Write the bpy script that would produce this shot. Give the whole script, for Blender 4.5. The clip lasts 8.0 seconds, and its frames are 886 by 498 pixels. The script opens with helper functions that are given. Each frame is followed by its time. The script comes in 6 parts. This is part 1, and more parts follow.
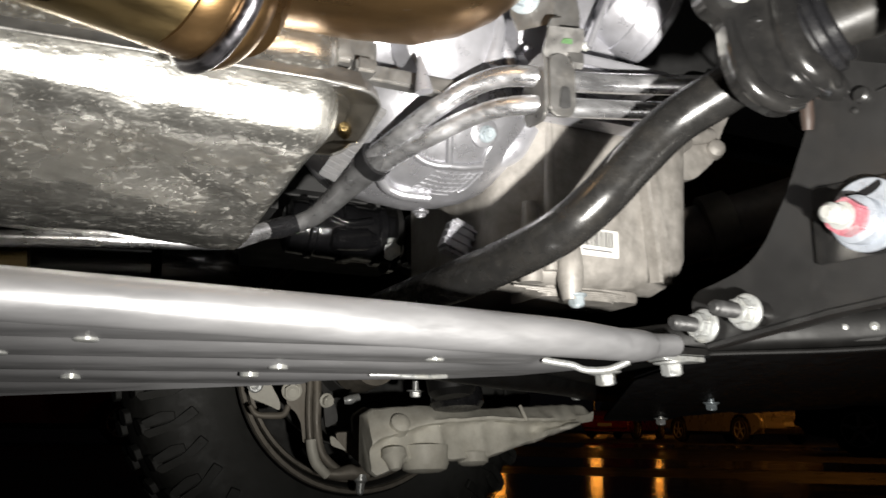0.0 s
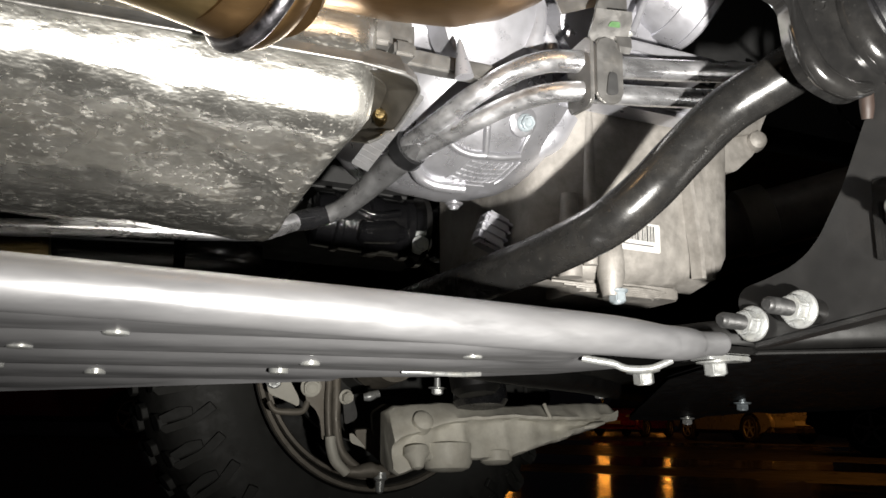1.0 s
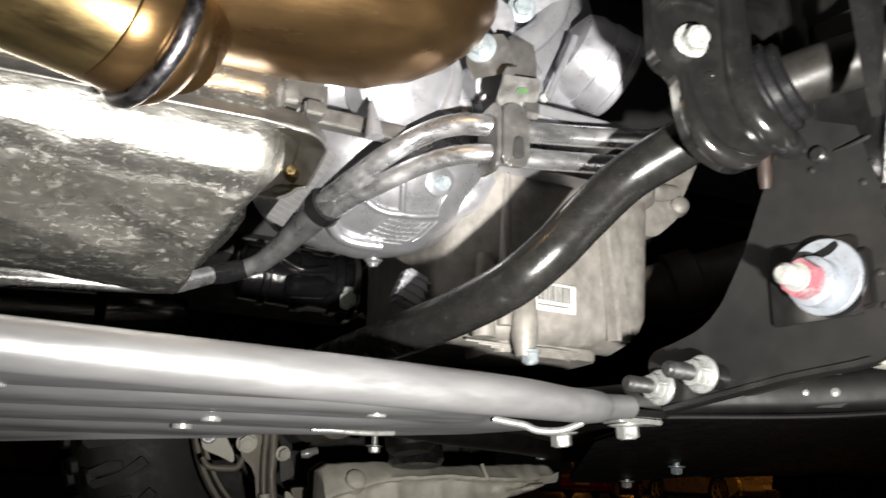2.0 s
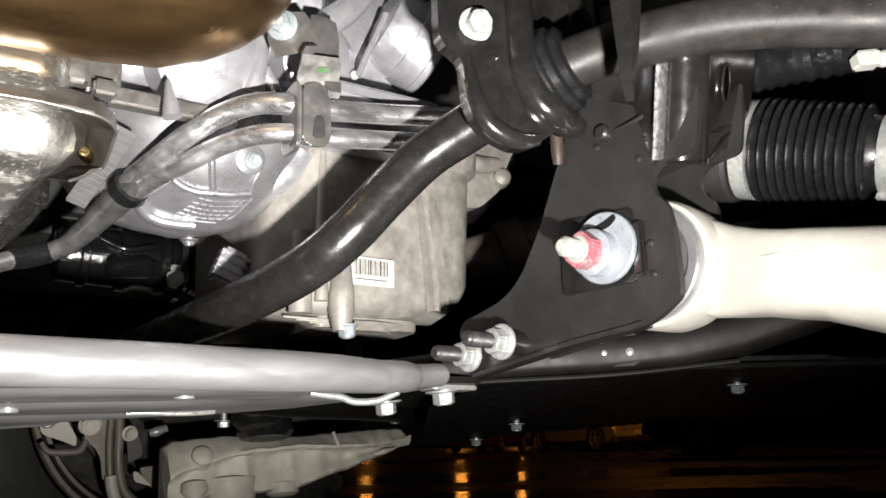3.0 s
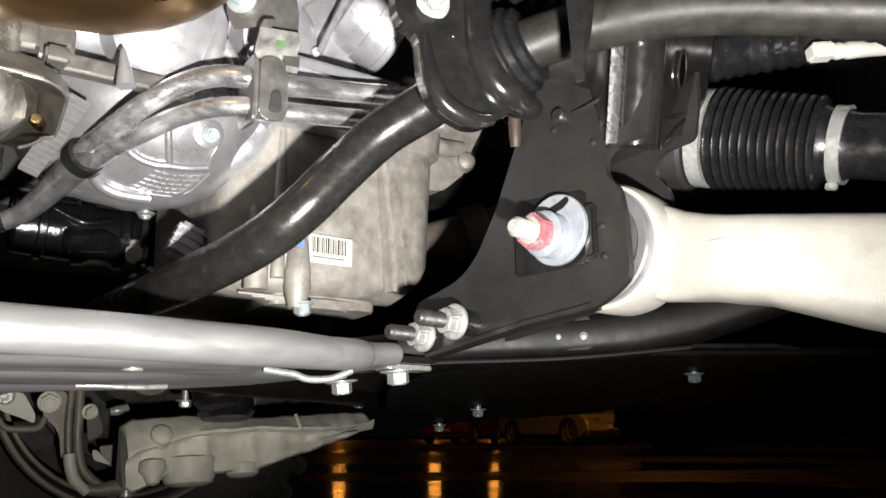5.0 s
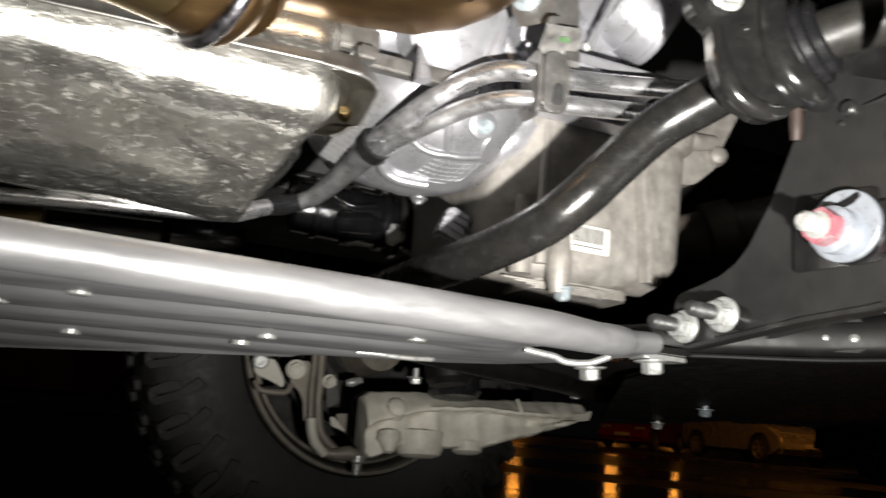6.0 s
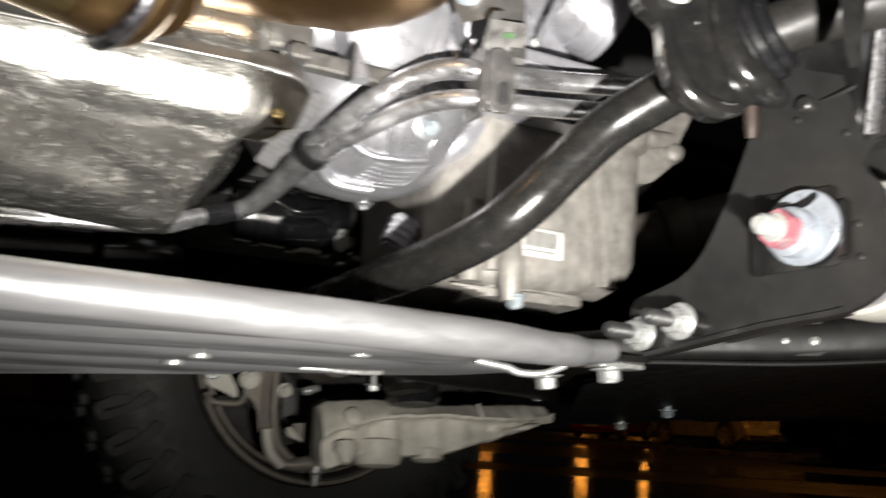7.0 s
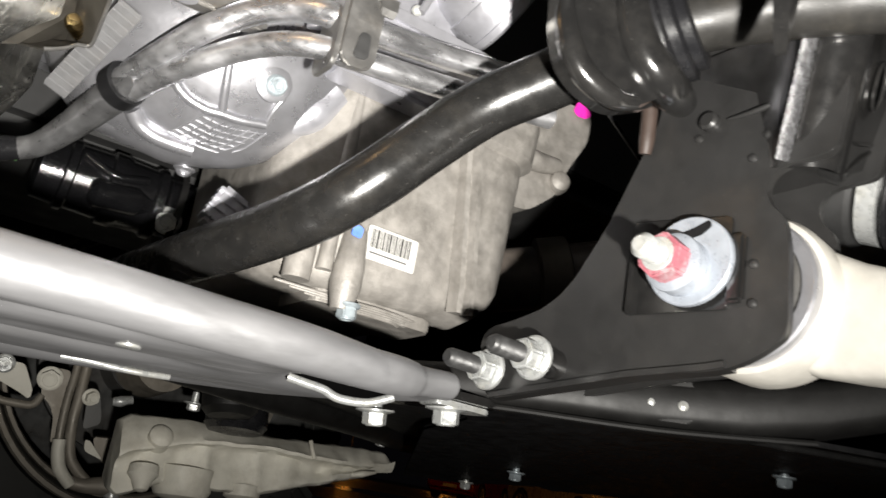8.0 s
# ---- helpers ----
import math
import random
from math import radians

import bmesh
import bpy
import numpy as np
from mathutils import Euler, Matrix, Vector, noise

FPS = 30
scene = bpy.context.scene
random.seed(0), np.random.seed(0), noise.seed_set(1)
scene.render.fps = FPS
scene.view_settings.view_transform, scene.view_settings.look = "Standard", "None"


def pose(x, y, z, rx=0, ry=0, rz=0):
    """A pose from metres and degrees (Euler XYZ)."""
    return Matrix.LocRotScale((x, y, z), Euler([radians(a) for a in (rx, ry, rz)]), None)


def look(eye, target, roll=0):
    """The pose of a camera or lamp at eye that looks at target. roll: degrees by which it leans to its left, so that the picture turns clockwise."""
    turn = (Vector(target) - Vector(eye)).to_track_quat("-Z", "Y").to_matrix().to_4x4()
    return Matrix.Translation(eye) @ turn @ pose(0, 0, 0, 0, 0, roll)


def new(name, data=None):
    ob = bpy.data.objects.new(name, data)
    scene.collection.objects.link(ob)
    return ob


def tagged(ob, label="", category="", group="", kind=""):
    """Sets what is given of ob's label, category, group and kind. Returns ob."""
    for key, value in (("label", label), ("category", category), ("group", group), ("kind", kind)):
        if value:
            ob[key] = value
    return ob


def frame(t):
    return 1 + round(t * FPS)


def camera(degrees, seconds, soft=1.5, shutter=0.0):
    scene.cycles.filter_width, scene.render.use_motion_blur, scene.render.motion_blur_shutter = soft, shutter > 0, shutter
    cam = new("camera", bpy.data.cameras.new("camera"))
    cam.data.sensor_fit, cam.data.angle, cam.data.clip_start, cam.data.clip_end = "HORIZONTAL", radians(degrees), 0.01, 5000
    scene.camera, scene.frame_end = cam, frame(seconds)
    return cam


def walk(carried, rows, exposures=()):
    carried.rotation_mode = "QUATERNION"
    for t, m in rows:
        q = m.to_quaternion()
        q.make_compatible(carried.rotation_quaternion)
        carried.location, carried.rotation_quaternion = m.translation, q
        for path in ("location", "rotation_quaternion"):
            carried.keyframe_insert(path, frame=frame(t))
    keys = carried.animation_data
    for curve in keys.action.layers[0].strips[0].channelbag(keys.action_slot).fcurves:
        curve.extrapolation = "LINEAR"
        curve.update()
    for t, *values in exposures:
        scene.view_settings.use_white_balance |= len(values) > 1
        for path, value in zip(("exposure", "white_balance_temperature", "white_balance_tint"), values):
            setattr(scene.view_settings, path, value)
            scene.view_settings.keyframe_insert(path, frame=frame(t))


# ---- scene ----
cam = camera(58.3, 8.0, 1.5, 0.5)
PATH = [
    (0, (0.0283, 0.0012, 0.2871), (0.8001, 1.7929, 0.7279), 0.65),
    (0.5, (0.0097, 0.0401, 0.2846), (0.7758, 1.8271, 0.7536), 2.55),
    (1, (0.0177, 0.0328, 0.2896), (0.7705, 1.8349, 0.7207), 1.15),
    (1.2, (0.0208, 0.0348, 0.2926), (0.7669, 1.8327, 0.7518), 1.65),
    (2.3, (0.0749, -0.0078, 0.2925), (0.9052, 1.7156, 0.8761), 1.92),
    (2.5, (0.0818, -0.0201, 0.2923), (0.9904, 1.6692, 0.8587), 0.31),
    (3, (0.1051, -0.0298, 0.3001), (1.1657, 1.5970, 0.7781), -1.60),
    (3.5, (0.1090, -0.0390, 0.3040), (1.1775, 1.5792, 0.7938), -1.30),
    (4, (0.1109, -0.0400, 0.2969), (1.1963, 1.5670, 0.7863), -1.10),
    (4.2, (0.1129, -0.0421, 0.2978), (1.2137, 1.5530, 0.7918), -1.00),
    (5.3, (0.1221, -0.0340, 0.2887), (1.2217, 1.5811, 0.7160), 0.00),
    (5.5, (0.0991, -0.0164, 0.2932), (1.0978, 1.6657, 0.7094), 1.12),
    (6, (0.0510, -0.0275, 0.2753), (0.7572, 1.7936, 0.7052), 4.86),
    (6.5, (0.0347, -0.0323, 0.2755), (0.6095, 1.8440, 0.6615), 5.00),
    (7, (0.0780, -0.0058, 0.2935), (0.8606, 1.7850, 0.7183), 3.15),
    (7.5, (0.1490, 0.0436, 0.2984), (1.1599, 1.6963, 0.7950), 6.11),
    (8, (0.1688, 0.0809, 0.2904), (1.1618, 1.7200, 0.8624), 10.10),
]
walk(cam, [(t, look(eye, target, roll)) for t, eye, target, roll in PATH])

# ---- world and light ----
world = bpy.data.worlds.new("night")
scene.world = world
world.use_nodes = True
world.node_tree.nodes["Background"].inputs[0].default_value = (0.010, 0.009, 0.011, 1)
world.node_tree.nodes["Background"].inputs[1].default_value = 0.12


def spot(name, eye, target, watts, degrees, blend, radius, colour):
    data = bpy.data.lights.new(name, "SPOT")
    data.energy, data.spot_size, data.spot_blend, data.shadow_soft_size, data.color = watts, radians(degrees), blend, radius, colour
    ob = new(name, data)
    ob.matrix_basis = look(eye, target)
    return ob


# the torch that is held low beside the camera
spot("torch_beam", (0.185, -0.06, 0.195), (0.295, 0.44, 0.760), 76.0, 113.0, 0.92, 0.012, (1.0, 0.965, 0.905))


def bearing(degrees, distance, z=0.0):
    return Vector((0.05 + math.cos(radians(degrees)) * distance, math.sin(radians(degrees)) * distance, z))


SODIUM = (1.0, 0.36, 0.045)
LAMPS = ((56.0, 60.0, 3.0), (52.0, 60.0, 3.0), (62.6, 60.0, 4.1))
# unseen tall sodium lamp, added to brighten the parked cars
spot("added_lamp_light", bearing(40.5, 15.0, 5.5), bearing(49.5, 24.0, 0.4), 1500.0, 74.0, 0.5, 0.25, SODIUM)

# ---- materials ----


def material(name, base, rough=0.5, metal=0.0, vary=0.25, scale=40.0, bump=0.15, fine=400.0, dirt=None, dirt_amount=0.5, dirt_scale=9.0, coat=0.0, stretch=(1, 1, 1), gloss_vary=0.15, spec=0.5, specks=0.0):
    """A surface with grain, stains and fine relief at two sizes."""
    m = bpy.data.materials.new(name)
    m.use_nodes = True
    nt = m.node_tree
    n, ln = nt.nodes, nt.links.new
    bsdf = n["Principled BSDF"]
    tc = n.new("ShaderNodeTexCoord")
    mp = n.new("ShaderNodeMapping")
    mp.inputs["Scale"].default_value = stretch
    ln(tc.outputs["Object"], mp.inputs["Vector"])

    def tex(s, detail, rough_):
        t = n.new("ShaderNodeTexNoise")
        t.inputs["Scale"].default_value, t.inputs["Detail"].default_value, t.inputs["Roughness"].default_value = s, detail, rough_
        ln(mp.outputs[0], t.inputs["Vector"])
        return t

    big, small = tex(scale, 5, 0.6), tex(fine, 3, 0.6)
    ramp = n.new("ShaderNodeMapRange")
    ramp.inputs["From Min"].default_value, ramp.inputs["From Max"].default_value = 0.3, 0.7
    ramp.inputs["To Min"].default_value, ramp.inputs["To Max"].default_value = 1 - vary, 1 + vary
    ln(big.outputs["Fac"], ramp.inputs["Value"])
    mul = n.new("ShaderNodeMix")
    mul.data_type, mul.blend_type = "RGBA", "MULTIPLY"
    mul.inputs["Factor"].default_value = 1.0
    mul.inputs["A"].default_value = (*base, 1)
    ln(ramp.outputs[0], mul.inputs["B"])
    colour = mul.outputs["Result"]
    if dirt:
        d = tex(dirt_scale, 7, 0.68)
        dr = n.new("ShaderNodeMapRange")
        dr.inputs["From Min"].default_value, dr.inputs["From Max"].default_value = 0.48, 0.68
        dr.inputs["To Max"].default_value = dirt_amount
        ln(d.outputs["Fac"], dr.inputs["Value"])
        mix = n.new("ShaderNodeMix")
        mix.data_type = "RGBA"
        mix.inputs["B"].default_value = (*dirt, 1)
        ln(colour, mix.inputs["A"])
        ln(dr.outputs[0], mix.inputs["Factor"])
        colour = mix.outputs["Result"]
    if specks:
        # fine pale dust and dried droplets
        d = tex(420, 2, 0.5)
        dr = n.new("ShaderNodeMapRange")
        dr.inputs["From Min"].default_value, dr.inputs["From Max"].default_value = 0.70, 0.76
        dr.inputs["To Max"].default_value = specks
        ln(d.outputs["Fac"], dr.inputs["Value"])
        mix = n.new("ShaderNodeMix")
        mix.data_type = "RGBA"
        mix.inputs["B"].default_value = (0.30, 0.29, 0.27, 1)
        ln(colour, mix.inputs["A"])
        ln(dr.outputs[0], mix.inputs["Factor"])
        colour = mix.outputs["Result"]
    ln(colour, bsdf.inputs["Base Color"])
    rr = n.new("ShaderNodeMapRange")
    rr.inputs["From Min"].default_value, rr.inputs["From Max"].default_value = 0.3, 0.7
    rr.inputs["To Min"].default_value, rr.inputs["To Max"].default_value = max(rough - gloss_vary, 0.03), min(rough + gloss_vary, 1)
    ln(big.outputs["Fac"], rr.inputs["Value"])
    ln(rr.outputs[0], bsdf.inputs["Roughness"])
    bsdf.inputs["Metallic"].default_value = metal
    bsdf.inputs["Coat Weight"].default_value = coat
    bsdf.inputs["Coat Roughness"].default_value = 0.12
    bsdf.inputs["Specular IOR Level"].default_value = spec
    if bump:
        b1, b2 = n.new("ShaderNodeBump"), n.new("ShaderNodeBump")
        b1.inputs["Strength"].default_value, b1.inputs["Distance"].default_value = bump, 0.0015
        b2.inputs["Strength"].default_value, b2.inputs["Distance"].default_value = bump, 0.0005
        ln(big.outputs["Fac"], b1.inputs["Height"])
        ln(small.outputs["Fac"], b2.inputs["Height"])
        ln(b1.outputs[0], b2.inputs["Normal"])
        ln(b2.outputs[0], bsdf.inputs["Normal"])
    return m


M_PLATE = material("silver_plate_paint", (0.335, 0.335, 0.345), 0.43, 0.60, 0.04, 70, 0.03, 900, (0.24, 0.23, 0.21), 0.12, 30, stretch=(0.2, 1, 1))
M_CAST = material("cast_aluminium", (0.40, 0.40, 0.43), 0.36, 0.55, 0.08, 60, 0.25, 1400, (0.28, 0.275, 0.28), 0.40, 22)
M_DOME = material("grey_cast_aluminium", (0.40, 0.40, 0.425), 0.30, 0.75, 0.08, 60, 0.22, 1400, (0.27, 0.27, 0.28), 0.3, 24, gloss_vary=0.06)
M_PAN = material("sand_cast_aluminium", (0.27, 0.255, 0.235), 0.52, 0.25, 0.22, 70, 0.6, 900, (0.13, 0.12, 0.105), 0.6, 30)
M_ARM = material("forged_aluminium", (0.40, 0.385, 0.35), 0.5, 0.1, 0.08, 50, 0.25, 900, (0.29, 0.27, 0.23), 0.4, 16)
# copy of the forged aluminium with missing torchlight put into a paler colour
M_FARARM = material("brightened_forged_aluminium", (0.56, 0.54, 0.47), 0.6, 0.05, 0.12, 40, 0.4, 700, (0.36, 0.33, 0.27), 0.5, 26)
M_SHEET = material("dull_steel_sheet", (0.235, 0.23, 0.222), 0.42, 0.75, 0.18, 70, 0.2, 700, (0.2, 0.18, 0.15), 0.4, 30)
# dull sheet, with the shade inside the end tray put into its colour
M_DULLSHADE = material("dull_shaded_sheet", (0.055, 0.050, 0.042), 0.5, 0.5, 0.25, 40, 0.2, 600, (0.10, 0.09, 0.07), 0.4, 24)
M_HATCH = material("grey_ridged_sheet", (0.11, 0.11, 0.113), 0.65, 0.2, 0.2, 80, 0.2, 800, (0.12, 0.11, 0.10), 0.4, 30)
M_GOLD = material("heat_tinted_steel", (0.36, 0.265, 0.125), 0.30, 1.0, 0.28, 26, 0.12, 500, (0.22, 0.15, 0.07), 0.5, 18, stretch=(0.3, 1, 1))
M_BROWN = material("browned_exhaust_steel", (0.225, 0.138, 0.062), 0.33, 0.95, 0.20, 22, 0.10, 500, (0.12, 0.066, 0.028), 0.5, 14, gloss_vary=0.08, stretch=(0.3, 1, 1), specks=0.25)
M_WELD = material("weld_bead", (0.17, 0.165, 0.18), 0.36, 1.0, 0.15, 120, 0.3, 700)
M_BLACK = material("black_chassis_paint", (0.0105, 0.0103, 0.0102), 0.18, 0.0, 0.2, 60, 0.12, 700, (0.024, 0.0225, 0.0205), 0.35, 30, coat=0.7, gloss_vary=0.05, specks=0.05)
M_BAR = material("black_bar_paint", (0.0125, 0.0122, 0.0118), 0.26, 0.0, 0.2, 90, 0.10, 700, (0.034, 0.031, 0.027), 0.40, 34, coat=0.15, gloss_vary=0.07, specks=0.16)
M_MEMBER = material("satin_black_paint", (0.0065, 0.0063, 0.006), 0.52, 0.0, 0.2, 50, 0.10, 500, (0.012, 0.0115, 0.011), 0.35, 26, gloss_vary=0.06, spec=0.3)
M_SATIN = material("satin_bracket_paint", (0.0175, 0.0172, 0.0170), 0.36, 0.0, 0.15, 40, 0.10, 600, (0.032, 0.030, 0.028), 0.35, 22, gloss_vary=0.06, specks=0.05)
M_PLASTIC = material("black_plastic", (0.007, 0.007, 0.0075), 0.5, 0.0, 0.2, 60, 0.2, 900, spec=0.25)
M_RUBBER = material("black_rubber", (0.010, 0.010, 0.011), 0.28, 0.0, 0.2, 60, 0.12, 800, (0.022, 0.021, 0.020), 0.25, 60, spec=0.5, specks=0.12)
M_TYRE = material("tyre_rubber", (0.026, 0.026, 0.0235), 0.7, 0.0, 0.2, 40, 0.25, 500, (0.034, 0.032, 0.027), 0.4, 12)
M_ZINC = material("zinc_plated_steel", (0.42, 0.43, 0.425), 0.32, 0.45, 0.12, 160, 0.15, 1200, (0.5, 0.47, 0.36), 0.3, 70)
M_BLUEZINC = material("blue_zinc_bolt", (0.34, 0.385, 0.41), 0.36, 0.40, 0.12, 160, 0.15, 1200)
M_THREAD = material("grey_thread_steel", (0.055, 0.055, 0.055), 0.45, 0.5, 0.2, 200, 0.2, 1200)
M_HANGER = material("brown_rubber", (0.034, 0.022, 0.017), 0.6, 0.0, 0.2, 80, 0.2, 900)
# near black that paints the shade of openings which are not cut
M_HOLESHADE = material("painted_recess_shade", (0.002, 0.002, 0.002), 0.9, 0.0, 0.1, 80, 0.0, 900, spec=0.0)
M_RED = material("red_paint_mark", (0.27, 0.085, 0.105), 0.45, 0.0, 0.25, 150, 0.2, 1200, (0.36, 0.34, 0.34), 0.75, 110)
M_PINK = material("magenta_paint_mark", (0.85, 0.03, 0.45), 0.5, 0.0, 0.15, 150, 0.2, 1200)
M_AXLE = material("dull_axle_paint", (0.15, 0.128, 0.112), 0.40, 0.0, 0.25, 50, 0.3, 700, (0.20, 0.17, 0.14), 0.4, 25)
M_GREEN = material("green_paint_mark", (0.06, 0.13, 0.05), 0.5, 0.0, 0.25, 150, 0.2, 1200)
M_BLUE = material("blue_paint_mark", (0.10, 0.20, 0.60), 0.5, 0.0, 0.25, 150, 0.2, 1200)
M_PIPE = material("bright_aluminium_pipe", (0.72, 0.72, 0.74), 0.31, 0.9, 0.30, 90, 0.3, 500, (0.20, 0.20, 0.205), 0.65, 75, stretch=(0.35, 0.6, 1), gloss_vary=0.16)
M_SLEEVE = material("dull_grey_sleeve", (0.15, 0.15, 0.153), 0.36, 0.6, 0.35, 70, 0.35, 500, (0.10, 0.10, 0.10), 0.5, 30)
M_LABEL = material("white_label_film", (0.58, 0.57, 0.54), 0.45, 0.0, 0.05, 80, 0.05, 900)
M_INK_SHADE = material("label_ink_and_slot_shade", (0.03, 0.03, 0.03), 0.5, 0.0, 0.1, 80, 0.0, 900)
M_RIM = material("dark_wheel_paint", (0.05, 0.05, 0.048), 0.4, 0.2, 0.2, 40, 0.15, 500, (0.07, 0.06, 0.05), 0.4, 14)
M_KNUCKLE = material("cast_steel", (0.20, 0.18, 0.15), 0.55, 0.3, 0.2, 60, 0.4, 600, (0.18, 0.15, 0.11), 0.4, 20)
M_WET = material("wet_asphalt", (0.030, 0.029, 0.029), 0.42, 0.0, 0.35, 2.6, 0.0, 220, gloss_vary=0.20)
M_WATER = material("puddle_water", (0.012, 0.012, 0.012), 0.125, 0.0, 0.2, 4.0, 0.0, 220, gloss_vary=0.055)
M_WASHER = material("bluish_zinc_plate", (0.31, 0.335, 0.375), 0.34, 0.35, 0.10, 120, 0.15, 1200, (0.36, 0.39, 0.43), 0.35, 60)
M_RIPPLE = material("painted_weld_strip", (0.13, 0.13, 0.135), 0.26, 0.5, 0.5, 240, 1.0, 900, (0.03, 0.03, 0.03), 0.5, 70)
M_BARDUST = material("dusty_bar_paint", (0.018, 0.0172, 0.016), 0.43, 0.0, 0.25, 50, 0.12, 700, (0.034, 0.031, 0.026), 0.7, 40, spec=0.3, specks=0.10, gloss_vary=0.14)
M_GLOSS = material("glossy_black_casting", (0.005, 0.005, 0.0055), 0.10, 0.0, 0.2, 28, 0.9, 300, coat=0.4, gloss_vary=0.05)
M_BODY = material("dark_floor_pan", (0.02, 0.02, 0.02), 0.6, 0.0, 0.2, 20, 0.2, 300)
M_SILVERCAR = material("silver_car_paint", (0.50, 0.48, 0.44), 0.3, 0.5, 0.05, 3, 0.0, 50, coat=0.5)
M_REDCAR = material("red_car_paint", (0.22, 0.010, 0.008), 0.3, 0.0, 0.05, 3, 0.0, 50, coat=0.5)
M_DARKCAR = material("dark_car_paint", (0.012, 0.014, 0.02), 0.3, 0.0, 0.05, 3, 0.0, 50, coat=0.5)
M_GLASS = material("tinted_window", (0.01, 0.012, 0.014), 0.08, 0.0, 0.05, 3, 0.0, 50)
M_ALLOY = material("alloy_wheel", (0.55, 0.54, 0.52), 0.35, 0.6, 0.1, 8, 0.0, 80)
M_POLE = material("grey_lamp_post", (0.2, 0.2, 0.2), 0.5, 0.3, 0.1, 8, 0.1, 80)


def glowing(name, colour, strength):
    m = bpy.data.materials.new(name)
    m.use_nodes = True
    nt = m.node_tree
    e = nt.nodes.new("ShaderNodeEmission")
    e.inputs[0].default_value, e.inputs[1].default_value = (*colour, 1), strength
    nt.links.new(e.outputs[0], nt.nodes["Material Output"].inputs[0])
    return m


def foil_material():
    """Shiny crumpled shield metal with dull dust flecks drawn out along the vehicle."""
    m = bpy.data.materials.new("heat_shield_foil")
    m.use_nodes = True
    nt = m.node_tree
    n, ln = nt.nodes, nt.links.new
    bsdf = n["Principled BSDF"]
    tc, mp = n.new("ShaderNodeTexCoord"), n.new("ShaderNodeMapping")
    mp.inputs["Scale"].default_value = (0.5, 1, 1)
    ln(tc.outputs["Object"], mp.inputs["Vector"])

    def tex(s, detail=5, rough=0.62):
        t = n.new("ShaderNodeTexNoise")
        t.inputs["Scale"].default_value, t.inputs["Detail"].default_value, t.inputs["Roughness"].default_value = s, detail, rough
        ln(mp.outputs[0], t.inputs["Vector"])
        return t.outputs["Fac"]

    def span(src, lo, hi, a, c):
        r = n.new("ShaderNodeMapRange")
        for key, v in (("From Min", lo), ("From Max", hi), ("To Min", a), ("To Max", c)):
            r.inputs[key].default_value = v
        ln(src, r.inputs["Value"])
        return r.outputs[0]

    # dried pale crust: ragged spots of many sizes, drawn out along the shell
    crust = span(tex(210, 5, 0.66), 0.56, 0.66, 0.0, 0.42)
    fine = span(tex(560, 3, 0.62), 0.60, 0.69, 0.0, 0.55)
    spots = n.new("ShaderNodeMath")
    spots.operation = "MAXIMUM"
    ln(crust, spots.inputs[0])
    ln(fine, spots.inputs[1])
    fleck = spots.outputs[0]
    patch = span(tex(26, 6, 0.7), 0.38, 0.58, 0.0, 1.0)
    both = n.new("ShaderNodeMath")
    both.operation = "MULTIPLY"
    ln(fleck, both.inputs[0])
    ln(patch, both.inputs[1])
    stain = span(tex(60, 6, 0.7), 0.42, 0.70, 0.0, 0.5)
    c1, c2 = n.new("ShaderNodeMix"), n.new("ShaderNodeMix")
    c1.data_type = c2.data_type = "RGBA"
    c1.inputs["A"].default_value, c1.inputs["B"].default_value = (0.66, 0.65, 0.61, 1), (0.24, 0.23, 0.20, 1)
    c2.inputs["B"].default_value = (0.46, 0.44, 0.40, 1)
    ln(stain, c1.inputs["Factor"])
    ln(c1.outputs["Result"], c2.inputs["A"])
    ln(both.outputs[0], c2.inputs["Factor"])
    ln(c2.outputs["Result"], bsdf.inputs["Base Color"])
    ln(span(both.outputs[0], 0, 1, 0.945, 0.2), bsdf.inputs["Metallic"])
    ln(span(tex(45, 4), 0.3, 0.7, 0.20, 0.34), bsdf.inputs["Roughness"])
    b1, b2 = n.new("ShaderNodeBump"), n.new("ShaderNodeBump")
    b1.inputs["Strength"].default_value, b1.inputs["Distance"].default_value = 0.46, 0.0022
    b2.inputs["Strength"].default_value, b2.inputs["Distance"].default_value = 0.09, 0.0005
    ln(tex(38, 4), b1.inputs["Height"])
    ln(tex(260, 3), b2.inputs["Height"])
    ln(b1.outputs[0], b2.inputs["Normal"])
    ln(b2.outputs[0], bsdf.inputs["Normal"])
    tan = n.new("ShaderNodeTangent")
    tan.direction_type, tan.axis = "RADIAL", "X"
    ln(tan.outputs[0], bsdf.inputs["Tangent"])
    bsdf.inputs["Anisotropic"].default_value = 0.9
    bsdf.inputs["Anisotropic Rotation"].default_value = 0.25
    return m


M_FOIL = foil_material()
M_LAMP = glowing("sodium_lamp_glow", SODIUM, 10.0)

# ---- shapes ----


def thing(name, place, label, category, group="", kind=""):
    ob = new(name)
    ob.empty_display_size = 0.02
    ob.location = place
    return tagged(ob, label, category, group, kind)


def finish(bm, mat, name="mesh", angle=38):
    bmesh.ops.remove_doubles(bm, verts=bm.verts, dist=1e-6)
    bmesh.ops.recalc_face_normals(bm, faces=bm.faces)
    me = bpy.data.meshes.new(name)
    bm.to_mesh(me)
    bm.free()
    me.materials.append(mat)
    me.shade_smooth()
    me.set_sharp_from_angle(angle=radians(angle))
    return me


